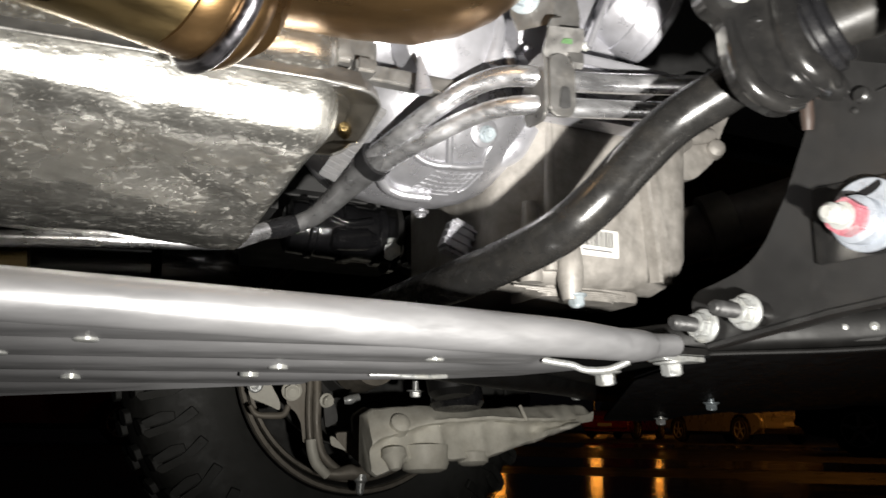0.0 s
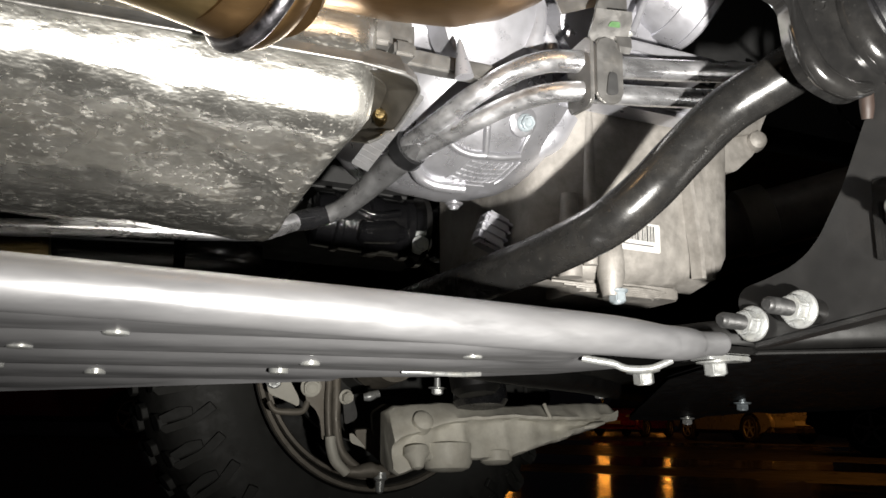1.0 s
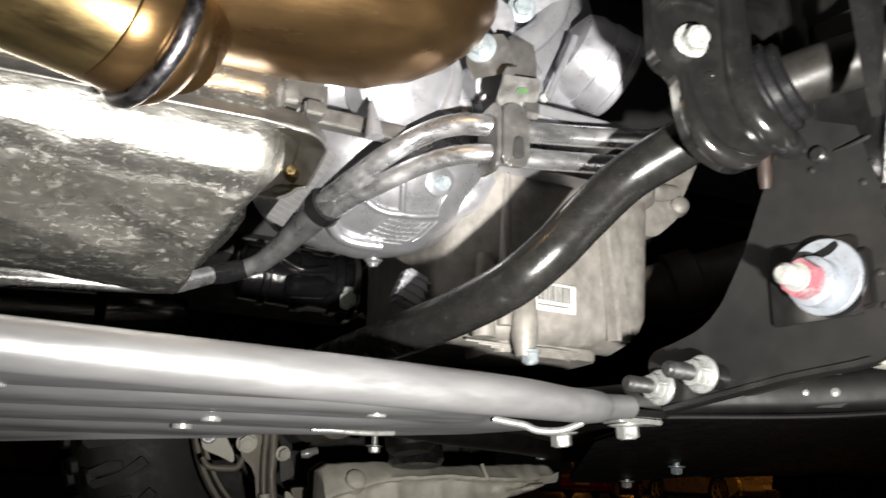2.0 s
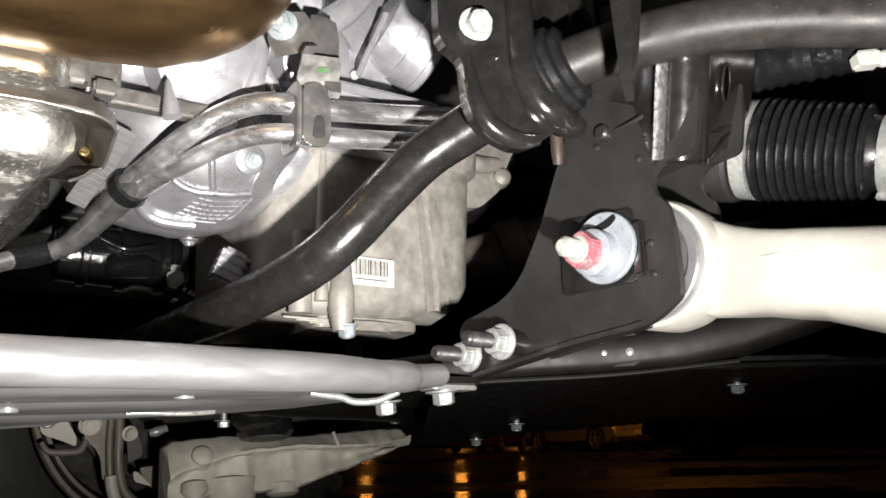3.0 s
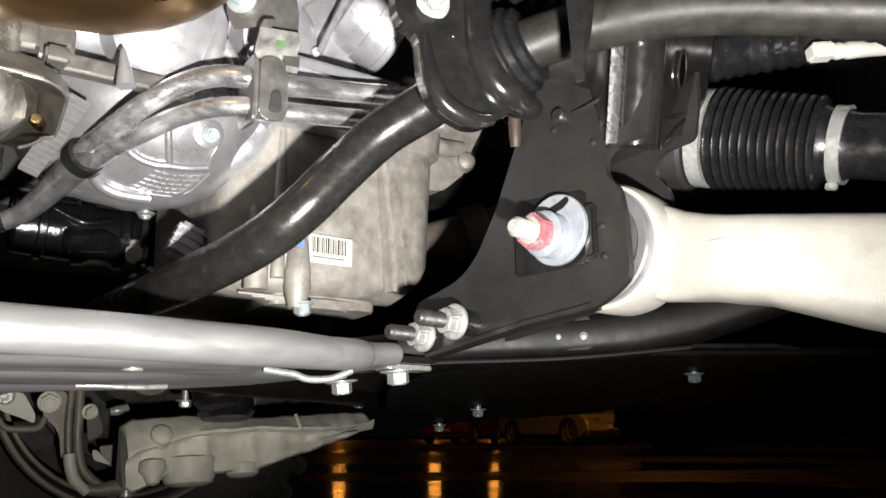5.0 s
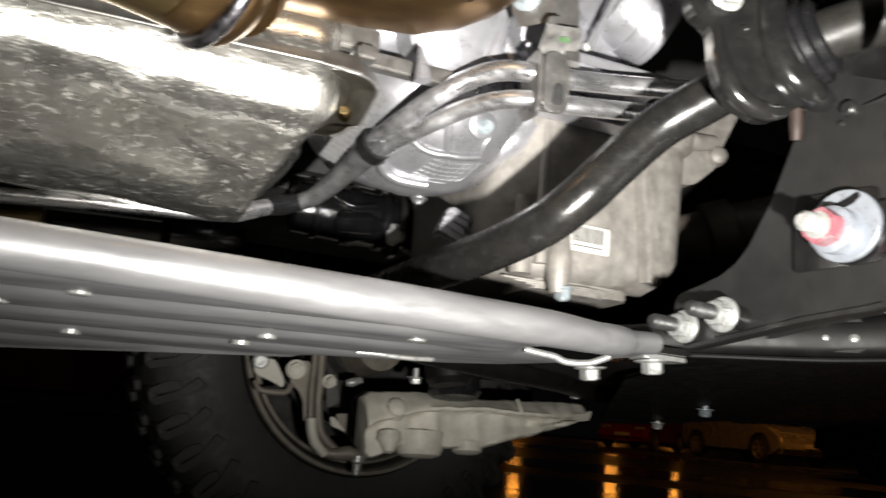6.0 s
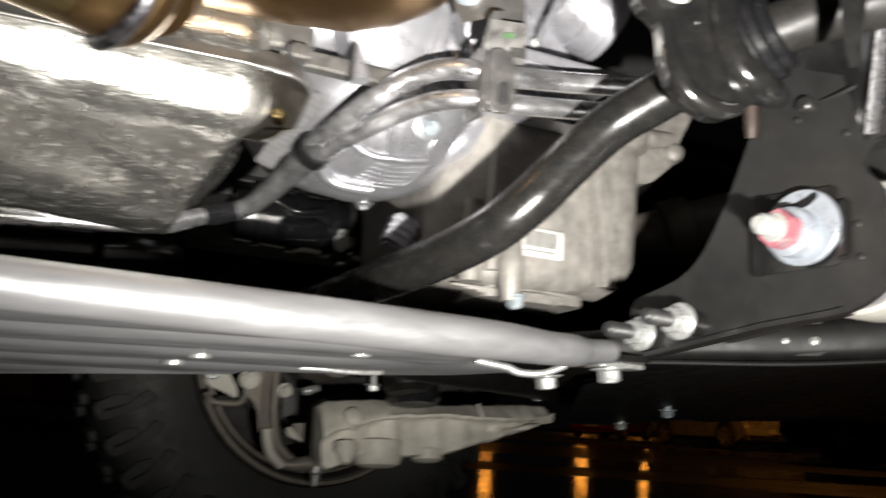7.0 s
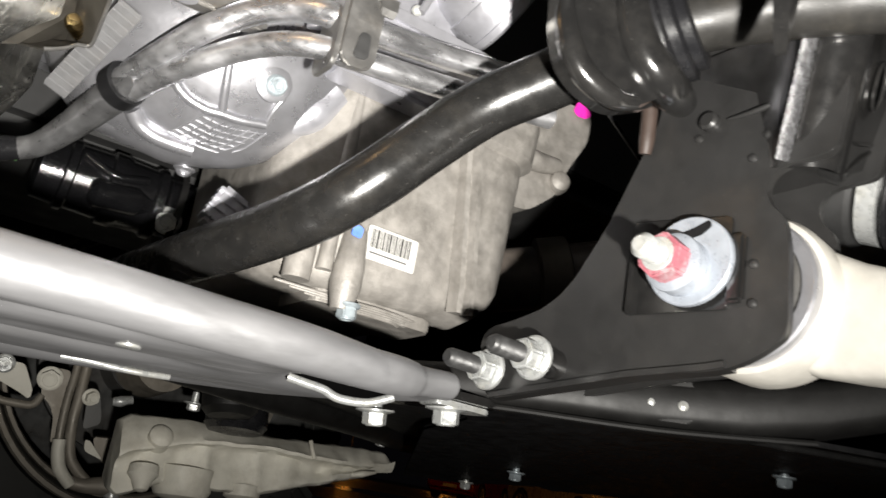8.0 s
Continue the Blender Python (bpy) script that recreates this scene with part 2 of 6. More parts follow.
def part(name, bm, mat, parent, label="", m=None, angle=38):
    """One mesh under a thing or a part; bm is a bmesh in world places, or a ready mesh that m places."""
    me = finish(bm, mat, name, angle) if isinstance(bm, bmesh.types.BMesh) else bm
    ob = new(name, me)
    if parent is not None:
        ob.parent = parent
        ob.matrix_parent_inverse = parent.matrix_basis.inverted() if parent.parent is None else (parent.parent.matrix_basis @ parent.matrix_parent_inverse @ parent.matrix_basis).inverted()
    if m is not None:
        ob.matrix_basis = m
    if label:
        ob["label"] = label
    return ob


def single(name, bm, mat, label, category, group="", kind="", angle=38):
    return tagged(part(name, bm, mat, None, "", None, angle), label, category, group, kind)


def axes(origin, z_axis, x_hint=(0, 0, 1)):
    z = Vector(z_axis).normalized()
    x = Vector(x_hint)
    x = x - z * x.dot(z)
    if x.length < 1e-4:
        x = Vector((1, 0, 0)) - z * z.x
    x.normalize()
    y = z.cross(x)
    m = Matrix((x, y, z)).transposed().to_4x4()
    return Matrix.Translation(Vector(origin)) @ m


def loft(rings, closed=True, caps=True, bm=None):
    bm = bm or bmesh.new()
    vs = [[bm.verts.new(p) for p in ring] for ring in rings]
    n = len(vs[0])
    for a, b in zip(vs[:-1], vs[1:]):
        for i in range(n if closed else n - 1):
            j = (i + 1) % n
            bm.faces.new((a[i], a[j], b[j], b[i]))
    if caps and closed:
        bm.faces.new(vs[0][::-1])
        bm.faces.new(vs[-1])
    return bm


def spline(pts, steps=6):
    pts = [Vector(p) for p in pts]
    if len(pts) < 3:
        return pts
    ext = [2 * pts[0] - pts[1]] + pts + [2 * pts[-1] - pts[-2]]
    out = []
    for i in range(1, len(ext) - 2):
        a, b, c, d = ext[i - 1:i + 3]
        for k in range(steps):
            s = k / steps
            out.append(0.5 * ((2 * b) + (c - a) * s + (2 * a - 5 * b + 4 * c - d) * s * s + (3 * b - a - 3 * c + d) * s ** 3))
    return out + [pts[-1]]


def tube(pts, r, seg=18, steps=6, bm=None, squash=1.0, up=(0, 0, 1)):
    """A round bar or hose along a smooth line; r is one radius, or one for each point."""
    line = spline(pts, steps)
    n = len(line)
    radii = [r] * n if not isinstance(r, (list, tuple)) else [float(v) for v in np.interp(np.linspace(0, 1, n), np.linspace(0, 1, len(r)), r)]
    rings, side = [], None
    for i, p in enumerate(line):
        d = (line[min(i + 1, n - 1)] - line[max(i - 1, 0)]).normalized()
        if side is None:
            side = d.cross(Vector(up))
            side = side if side.length > 1e-3 else d.cross(Vector((1, 0, 0)))
        side = (side - d * side.dot(d)).normalized()
        top = side.cross(d)
        rings.append([p + radii[i] * (math.cos(t) * side + squash * math.sin(t) * top) for t in np.linspace(0, 2 * math.pi, seg, endpoint=False).tolist()])
    return loft(rings, bm=bm)


def hoop(profile, m, seg=40):
    """A turned ring, open in the middle: a closed profile of (along, radius) about the z axis of m."""
    rings = [[m @ Vector((r * math.cos(t), r * math.sin(t), z)) for t in np.linspace(0, 2 * math.pi, seg, endpoint=False).tolist()] for z, r in profile]
    return loft(rings + [rings[0]], caps=False)


def lathe(profile, m, seg=28, bm=None):
    """Turned shape: profile of (along, radius) about the z axis of m."""
    rings = []
    for z, r in profile:
        r = max(r, 0.0002)
        rings.append([m @ Vector((r * math.cos(t), r * math.sin(t), z)) for t in np.linspace(0, 2 * math.pi, seg, endpoint=False).tolist()])
    return loft(rings, bm=bm)


def slab(outline, thick, m, bevel=0.0, seg=2):
    """A plate with this outline in the xy plane of m, from z 0 to thick, with rounded edges."""
    bm = bmesh.new()
    a = [bm.verts.new((x, y, 0)) for x, y in outline]
    b = [bm.verts.new((x, y, thick)) for x, y in outline]
    n = len(a)
    bm.faces.new(a[::-1])
    bm.faces.new(b)
    for i in range(n):
        bm.faces.new((a[i], a[(i + 1) % n], b[(i + 1) % n], b[i]))
    if bevel:
        bmesh.ops.bevel(bm, geom=list(bm.edges), offset=bevel, segments=seg, affect="EDGES", clamp_overlap=True)
    bmesh.ops.transform(bm, matrix=m, verts=bm.verts)
    return bm


def bmesh_thick(bm, t):
    """Gives a flat mesh a thickness."""
    bmesh.ops.recalc_face_normals(bm, faces=bm.faces[:])
    bmesh.ops.solidify(bm, geom=bm.faces[:], thickness=t)
    return bm


def box(lo, hi, bevel=0.003, m=None):
    (x0, y0, z0), (x1, y1, z1) = lo, hi
    bm = slab([(x0, y0), (x1, y0), (x1, y1), (x0, y1)], z1 - z0, Matrix.Translation((0, 0, z0)), bevel)
    if m is not None:
        bmesh.ops.transform(bm, matrix=m, verts=bm.verts)
    return bm


def merge(*bms):
    out = bmesh.new()
    for b in bms:
        me = bpy.data.meshes.new("piece")
        b.to_mesh(me)
        b.free()
        out.from_mesh(me)
        bpy.data.meshes.remove(me)
    return out


def rounded(pts, r=0.008, n=4):
    """An outline with its corners rounded."""
    out = []
    k = len(pts)
    for i in range(k):
        p, a, b = Vector(pts[i]), Vector(pts[i - 1]), Vector(pts[(i + 1) % k])
        u, v = (a - p), (b - p)
        c = min(r, u.length * 0.45, v.length * 0.45)
        s, e = p + u.normalized() * c, p + v.normalized() * c
        for j in range(n + 1):
            t = j / n
            q = (1 - t) ** 2 * s + 2 * t * (1 - t) * p + t * t * e
            out.append((q.x, q.y))
    return out


def hexagon(r, turn=0.0):
    return [(r * math.cos(radians(60 * i + turn)), r * math.sin(radians(60 * i + turn))) for i in range(6)]


def hex_head(m, r=0.0085, h=0.007, flange=0.0115, turn=12, shank=0.0, dimple=True):
    """A flanged hex head whose z axis points out of the surface."""
    bm = slab(hexagon(r, turn), h, m @ Matrix.Translation((0, 0, 0.0022)), 0.0008)
    bits = [bm, lathe([(0, flange), (0.0014, flange), (0.0030, r * 0.98)], m, 24)]
    if dimple:
        bits.append(lathe([(h + 0.002, r * 0.72), (h + 0.0030, r * 0.66), (h + 0.0030, r * 0.5), (h + 0.0020, r * 0.4)], m, 18))
    if shank:
        bits.append(lathe([(-shank, r * 0.55), (0.001, r * 0.55)], m, 14))
    return merge(*bits)


def threaded(m, length, r, pitch=0.0016):
    prof = [(0, r * 0.9)]
    z = 0.0
    while z < length - pitch:
        prof += [(z, r * 0.9), (z + pitch * 0.5, r), (z + pitch, r * 0.9)]
        z += pitch
    prof += [(length, r * 0.86), (length + 0.0015, r * 0.6)]
    return lathe(prof, m, 18)

# ---- setting ----


def build_ground():
    bm = bmesh.new()
    xs = [-600, -60, -8, -3, -1.5, 0, 1.5, 3, 6, 12, 25, 60, 600]
    grid = [[bm.verts.new((x, y, 0)) for x in xs] for y in xs]
    for a, b in zip(grid[:-1], grid[1:]):
        for i in range(len(xs) - 1):
            bm.faces.new((a[i], a[i + 1], b[i + 1], b[i]))
    ob = single("ground", bm, M_WET, "wet dark asphalt car park with shallow puddles", "ground", kind="structure")
    nt = M_WET.node_tree
    n, ln = nt.nodes, nt.links.new
    tc = n["Texture Coordinate"]
    wave = n.new("ShaderNodeTexNoise")
    wave.inputs["Scale"].default_value, wave.inputs["Detail"].default_value = 3.0, 4
    grit = n.new("ShaderNodeTexNoise")
    grit.inputs["Scale"].default_value, grit.inputs["Detail"].default_value = 60.0, 3
    b1, b2 = n.new("ShaderNodeBump"), n.new("ShaderNodeBump")
    b1.inputs["Strength"].default_value, b1.inputs["Distance"].default_value = 0.25, 0.006
    b2.inputs["Strength"].default_value, b2.inputs["Distance"].default_value = 0.3, 0.0006
    for t, b in ((wave, b1), (grit, b2)):
        ln(tc.outputs["Object"], t.inputs["Vector"])
        ln(t.outputs["Fac"], b.inputs["Height"])
    ln(b1.outputs[0], b2.inputs["Normal"])
    ln(b2.outputs[0], n["Principled BSDF"].inputs["Normal"])
    return ob


build_ground()


def build_puddle(near, far, width, seed, turn):
    """A shallow sheet of rain water lying across the way to the parked cars."""
    bm = bmesh.new()
    along, side = Vector((math.cos(radians(turn)), math.sin(radians(turn)), 0)), Vector((-math.sin(radians(turn)), math.cos(radians(turn)), 0))
    mid = along * ((near + far) / 2) + Vector((0, 0, 0.003))
    vs = []
    for t in np.linspace(0, 2 * math.pi, 200, endpoint=False).tolist():
        k = 1 + 0.20 * noise.noise(Vector((2.2 * math.cos(t), 2.2 * math.sin(t), seed))) + 0.16 * noise.noise(Vector((9 * math.cos(t), 9 * math.sin(t), seed)))
        vs.append(bm.verts.new(mid + along * ((far - near) / 2 * k * math.cos(t)) + side * (width / 2 * k * math.sin(t))))
    bm.faces.new(vs)
    return single("water_puddle", bm, M_WATER, "shallow rain puddle on the dark asphalt", "puddle", kind="structure")


build_puddle(3.3, 5.4, 4.4, 4.0, 55)
build_puddle(6.6, 8.8, 7.0, 9.0, 54)
build_puddle(14.0, 19.0, 9.0, 2.0, 53)
nt = M_WATER.node_tree
wave, ripple = nt.nodes.new("ShaderNodeTexNoise"), nt.nodes.new("ShaderNodeBump")
wave.inputs["Scale"].default_value, wave.inputs["Detail"].default_value = 5.0, 3
ripple.inputs["Strength"].default_value, ripple.inputs["Distance"].default_value = 0.5, 0.0022
nt.links.new(nt.nodes["Texture Coordinate"].outputs["Object"], wave.inputs["Vector"])
nt.links.new(wave.outputs["Fac"], ripple.inputs["Height"])
nt.links.new(ripple.outputs[0], nt.nodes["Principled BSDF"].inputs["Normal"])

# underside of the cab and engine bay, closing the place above
bm = merge(box((-1.6, 0.10, 0.86), (2.0, 1.80, 0.89), 0.01), box((-1.6, 0.95, 0.66), (0.1, 1.02, 0.86), 0.01), box((1.2, 0.2, 0.62), (1.26, 1.75, 0.86), 0.01))
single("ceiling_floor_pan", bm, M_BODY, "dark painted floor pan of the vehicle overhead", "floor pan", kind="structure")

# unseen panels added where bodywork would be, to keep lamp light out
def light_blocker(name, lo, hi, label):
    return single(name, box(lo, hi, 0.02), M_BODY, label, "body panel", kind="structure")


light_blocker("blocker_front", (1.75, -0.30, 0.40), (1.82, 1.90, 0.95), "unseen dark panel added at the front to block lamp light")
light_blocker("blocker_far_front", (1.02, 1.72, 0.44), (1.75, 1.78, 0.95), "unseen dark panel added beside the wheel arch to block lamp light")
light_blocker("blocker_far_rear", (-1.60, 1.72, 0.36), (-0.08, 1.78, 0.95), "unseen dark panel added behind the wheel arch to block lamp light")
light_blocker("blocker_over_wheel", (-0.08, 1.72, 0.82), (1.02, 1.78, 0.95), "unseen dark panel added above the far wheel to block lamp light")

# ---- skid plate ----


def edge_y(x):
    """The near edge of the skid plate."""
    return float(np.interp(x, [-0.75, -0.40, -0.02, 0.20, 0.34, 0.425, 0.45, 0.473], [0.418, 0.437, 0.460, 0.475, 0.491, 0.515, 0.528, 0.541]))


def far_y(x):
    """The far edge of the skid plate, which runs in towards its tapered end."""
    return float(np.interp(x, [-0.75, -0.05, 0.222, 0.33, 0.385, 0.44, 0.463], [0.985, 0.767, 0.684, 0.672, 0.652, 0.605, 0.560]))


def plate_flat(x, y):
    """Underside of the plate without its channels: it drops a little towards the far side."""
    return 0.342 - 0.09 * (y - 0.5) + 0.03 * (x - 0.15)


def build_skid_plate():
    plate = thing("skid_plate", (0.1, 0.6, 0.335), "ribbed silver aluminium skid plate bolted under the engine", "skid plate")
    nx, ny = 140, 96
    rings = []
    for side in (0, 1):
        for j in (range(ny) if side == 0 else range(ny - 1, -1, -1)):
            row = []
            for i in range(nx):
                x = -0.75 + 1.213 * i / (nx - 1)
                near, far = edge_y(x), far_y(x)
                y = near + (far - near) * j / (ny - 1)
                w = ((y - 0.465 - 0.03 * (x - 0.1)) / 0.062) % 1.0
                w = min(w, 1 - w)
                fade = min(1.0, max(0.0, (0.345 - x) / 0.10)) * min(1.0, max(0.0, (far - y) / 0.012)) * min(1.0, (y - near) / 0.02)
                z = plate_flat(x, y) + 0.0058 * math.exp(-(w / 0.16) ** 2) * fade - 0.0016 * fade
                z += 0.0007 * noise.noise(Vector((x * 6, y * 6, 0)))
                z -= 0.0025 * max(0.0, 1 - (far - y) / 0.006) if x < 0.2 else 0.0
                u, v = 0.89 * (x - 0.403) - 0.46 * (y - 0.570), 0.46 * (x - 0.403) + 0.89 * (y - 0.570)
                z += 0.011 * math.exp(-(u / 0.040) ** 4 - (v / 0.020) ** 2)
                row.append(Vector((x, y, z + 0.003 * side)))
            rings.append(row)
    bm = loft(rings + [rings[0]], closed=False, caps=False)
    bmesh.ops.remove_doubles(bm, verts=bm.verts, dist=0.0002)
    part("sheet", bm, M_PLATE, plate, angle=60)
    # rolled tube-like lip along the near edge with its crimped nose
    lip = [(x, edge_y(x), 0.3522 - 0.002 * max(0.0, x)) for x in (-0.75, -0.5, -0.25, -0.02, 0.10, 0.20, 0.28, 0.34, 0.38, 0.41)]
    part("rolled_edge", tube(lip, [0.0145] * 8 + [0.0142, 0.0136, 0.0128, 0.0118], 26, 4), M_PLATE, plate)
    part("crimped_nose", tube([(0.388, 0.5045, 0.3518), (0.404, 0.5085, 0.3520), (0.417, 0.5120, 0.3524), (0.425, 0.5140, 0.3528), (0.430, 0.5155, 0.3532), (0.440, 0.5185, 0.3540), (0.450, 0.5215, 0.3548), (0.460, 0.5240, 0.3555), (0.463, 0.5250, 0.3556)], [0.0120, 0.0124, 0.0122, 0.0112, 0.0098, 0.0094, 0.0096, 0.0094, 0.0070], 22, 5), M_PLATE, plate, "crimped tube end")
    # bright flat rivet heads
    rim = finish(lathe([(0.008, 0.0080), (-0.0008, 0.0074), (-0.0014, 0.0064), (-0.0016, 0.004)], Matrix(), 20), M_ZINC, "rivet_head")
    for x, y in ((0.021, 0.510), (0.011, 0.666), (-0.030, 0.560), (-0.052, 0.640), (0.141, 0.652), (0.155, 0.610), (0.264, 0.563)):
        part("rivet_head", rim, M_ZINC, plate, "bright flat rivet head", Matrix.Translation((x, y, plate_flat(x, y) - 0.0015)))

    def slot_lip(a, b, w, dip, r, name, label):
        a, b = Vector(a), Vector(b)
        d = (b - a).normalized()
        s = Vector((-d.y, d.x, 0)) * w
        low = Vector((0, 0, -dip))
        pts = [a, a + (b - a) * 0.25 - s * 0.8, a + (b - a) * 0.5 - s + low, a + (b - a) * 0.75 - s + low, b - s * 0.3]
        return part(name, tube(pts, r, 10, 5), M_ZINC, plate, label)

    slot_lip((0.244, 0.658, 0.3315), (0.315, 0.6575, 0.3325), 0.004, 0.001, 0.0022, "slot_lip", "bright edge of an oblong access slot")
    # strap that hangs under the cut-out at the plate's nose
    strap = [(0.374, 0.588, 0.3445), (0.385, 0.583, 0.3425), (0.396, 0.577, 0.3405), (0.404, 0.573, 0.3370), (0.413, 0.569, 0.3362), (0.424, 0.564, 0.3372), (0.432, 0.560, 0.3405), (0.439, 0.557, 0.3440)]
    part("slot_lip", tube(strap, 0.0031, 10, 4), M_ZINC, plate, "bright strap under an oblong cut-out")
    # black slab behind the strap, painting the shade of the cut-out
    part("slot_shade", loft([[Vector((x, y + 0.003, zb)), Vector((x, y + 0.003, 0.3495)), Vector((x, y + 0.006, 0.3495)), Vector((x, y + 0.006, zb))] for x, y, zb in strap]), M_HOLESHADE, plate, "black slab painted as the shade in the cut-out behind the strap")
    for x, y, z in ((0.471, 0.638, 0.341), (0.484, 0.558, 0.346)):
        m = axes((x, y, z), (0.1, 0, -1), (1, 0, 0))
        part("bolt", hex_head(m, 0.0098, 0.010, 0.0155, 20, 0.02), M_ZINC, plate, "zinc flange bolt")
    # mounting ears behind the bolts
    part("mounting_ear", slab(rounded([(0.40, 0.60), (0.455, 0.535), (0.515, 0.535), (0.52, 0.59), (0.495, 0.66), (0.45, 0.67), (0.40, 0.655)], 0.012), 0.006, Matrix.Translation((0, 0, 0.3500)), 0.0015), M_BLACK, plate, "black mounting ear")
    part("washer_plate", slab(rounded([(0.464, 0.540), (0.514, 0.546), (0.512, 0.574), (0.466, 0.570)], 0.005), 0.004, Matrix.Translation((0, 0, 0.3455)), 0.001), M_ZINC, plate, "zinc washer plate")
    return plate


build_skid_plate()

# ---- frame bracket, cam bolt, studs ----
def face(s, z, out=0.0):
    return Vector((0.508 + 0.17 * s - 0.985 * out, 0.36 - 0.985 * s - 0.17 * out, z))


FACE_OUT = Vector((-0.985, -0.17, 0))


def face_m(s, z, out=0.0):
    return axes(face(s, z, out), FACE_OUT, (0.17, -0.985, 0))


def face_slab(outline, out, thick, bevel):
    """A plate parallel to the bracket's face: outline in (along, height)."""
    m = Matrix.Translation(face(0, 0, out)) @ Matrix(((0.17, 0, -0.985, 0), (-0.985, 0, -0.17, 0), (0, 1, 0, 0), (0, 0, 0, 1)))
    return slab(outline, thick, m, bevel)


def build_bracket():
    b = thing("frame_bracket", face(-0.02, 0.36), "black painted steel control arm bracket welded to the frame", "bracket")
    outline = [(-0.046, 0.62), (-0.0395, 0.530), (-0.051, 0.506), (-0.071, 0.463), (-0.0915, 0.4305), (-0.103, 0.419), (-0.117, 0.411), (-0.140, 0.4045), (-0.160, 0.4005), (-0.166, 0.392), (-0.160, 0.362),
               (-0.150, 0.352), (-0.089, 0.3615), (-0.044, 0.3685), (0.010, 0.3730), (0.022, 0.3765), (0.032, 0.3815), (0.0445, 0.3905), (0.0455, 0.398), (0.0445, 0.4356), (0.0410, 0.4555), (0.0333, 0.4627), (0.0300, 0.4721), (0.0331, 0.4796), (0.0400, 0.4850), (0.0660, 0.4875), (0.0720, 0.52), (0.0720, 0.62)]
    part("front_plate", face_slab(rounded(outline, 0.006, 3), -0.006, 0.006, 0.0026), M_SATIN, b)
    back = [(s * 0.96, z + 0.014) for s, z in outline]
    part("rear_plate", face_slab(rounded(back, 0.006, 3), -0.075, 0.005, 0.0012), M_SATIN, b)
    # folded edge returning to the rear plate along the left and the bottom
    edge = [(-0.051, 0.506), (-0.071, 0.463), (-0.0915, 0.4305), (-0.103, 0.419), (-0.117, 0.411), (-0.140, 0.4045), (-0.160, 0.4005)]
    part("folded_edge", loft([[face(s + d, z, o) for o, d in ((-0.004, 0), (-0.004, 0.004), (-0.07, 0.004), (-0.07, 0))] for s, z in edge]), M_SATIN, b)
    low = [(-0.150, 0.352), (-0.089, 0.3610), (-0.044, 0.3678), (0.004, 0.3722), (0.014, 0.3738)]
    part("lower_flange", loft([[face(s, z + d, o) for o, d in ((0.0025, 0.0005), (0.0025, 0.0040), (-0.012, 0.0040), (-0.012, 0.0005))] for s, z in low]), M_SATIN, b)
    # pad and guides for the eccentric washer
    part("cam_pad", face_slab(rounded([(-0.049, 0.4045), (0.0140, 0.4055), (0.0140, 0.458), (-0.049, 0.462)], 0.003), -0.001, 0.0035, 0.0008), M_BLACK, b)
    part("cam_guide", face_slab([(0.0130, 0.408), (0.0225, 0.409), (0.0225, 0.447), (0.0130, 0.447)], -0.001, 0.0065, 0.0018), M_BLACK, b)
    part("cam_guide", face_slab([(-0.049, 0.4045), (-0.0425, 0.4045), (-0.0425, 0.446), (-0.049, 0.446)], -0.001, 0.0065, 0.0012), M_BLACK, b)
    for s, z in ((0.0265, 0.4085), (0.0260, 0.430), (-0.012, 0.511), (0.030, 0.505), (0.034, 0.515), (0.022, 0.492)):
        part("weld_spatter", lathe([(0, 0.0028), (0.0012, 0.0024), (0.002, 0.001)], face_m(s, z), 10), M_SATIN, b)
    part("weld_stud", lathe([(-0.002, 0.0062), (0.004, 0.0058), (0.0055, 0.004)], face_m(-0.005, 0.520), 18), M_SATIN, b)
    part("weld_lump", tube([face(0.006, 0.5195, 0.001), face(0.018, 0.5195, 0.002), face(0.030, 0.5215, 0.002), face(0.036, 0.5225, 0.001)], [0.0008, 0.0016, 0.0018, 0.0010], 10, 4), M_SATIN, b)
    return b


build_bracket()


def build_cam_bolt():
    c = thing("cam_bolt", face(-0.006, 0.433), "alignment cam bolt with zinc eccentric washer and red paint", "bolt")
    prof = [(0, 0.0258), (0.0030, 0.0258), (0.0038, 0.0250)]
    part("eccentric_washer", lathe(prof, face_m(-0.0135, 0.4380, 0.003), 48), M_WASHER, c, "bluish white zinc eccentric washer")
    notch = [(-0.027, 0.4560), (-0.020, 0.4540), (-0.010, 0.4570), (-0.002, 0.4605), (0.000, 0.4565), (-0.006, 0.4520), (-0.016, 0.4495), (-0.024, 0.4500)]
    part("washer_notch", face_slab(rounded(notch, 0.002, 3), 0.0065, 0.0006, 0), M_PLASTIC, c, "dark crescent notch in the washer")
    # the bolt sits off the washer's middle
    s, z = -0.016, 0.4335
    part("collar", lathe([(0.006, 0.0165), (0.016, 0.0160), (0.017, 0.0155)], face_m(s, z), 32), M_WASHER, c, "zinc spacer collar")
    part("flange", lathe([(0.0165, 0.0168), (0.0185, 0.0166), (0.0205, 0.0140)], face_m(s, z), 32), M_WASHER, c)
    nut = slab(hexagon(0.0136, 18), 0.0135, face_m(s, z, 0.0195), 0.0014)
    part("nut", nut, M_RED, c, "hex nut brushed with red paint")
    part("nut_face", lathe([(0.0325, 0.0100), (0.0334, 0.0094), (0.0337, 0.0075)], face_m(s, z), 24), M_ZINC, c)
    part("shaft_end", threaded(face_m(s, z, 0.0325), 0.0165, 0.0070, 0.0013), M_ZINC, c, "bright threaded shaft end")
    c.location += Vector((-0.002, -0.007, -0.006))


build_cam_bolt()


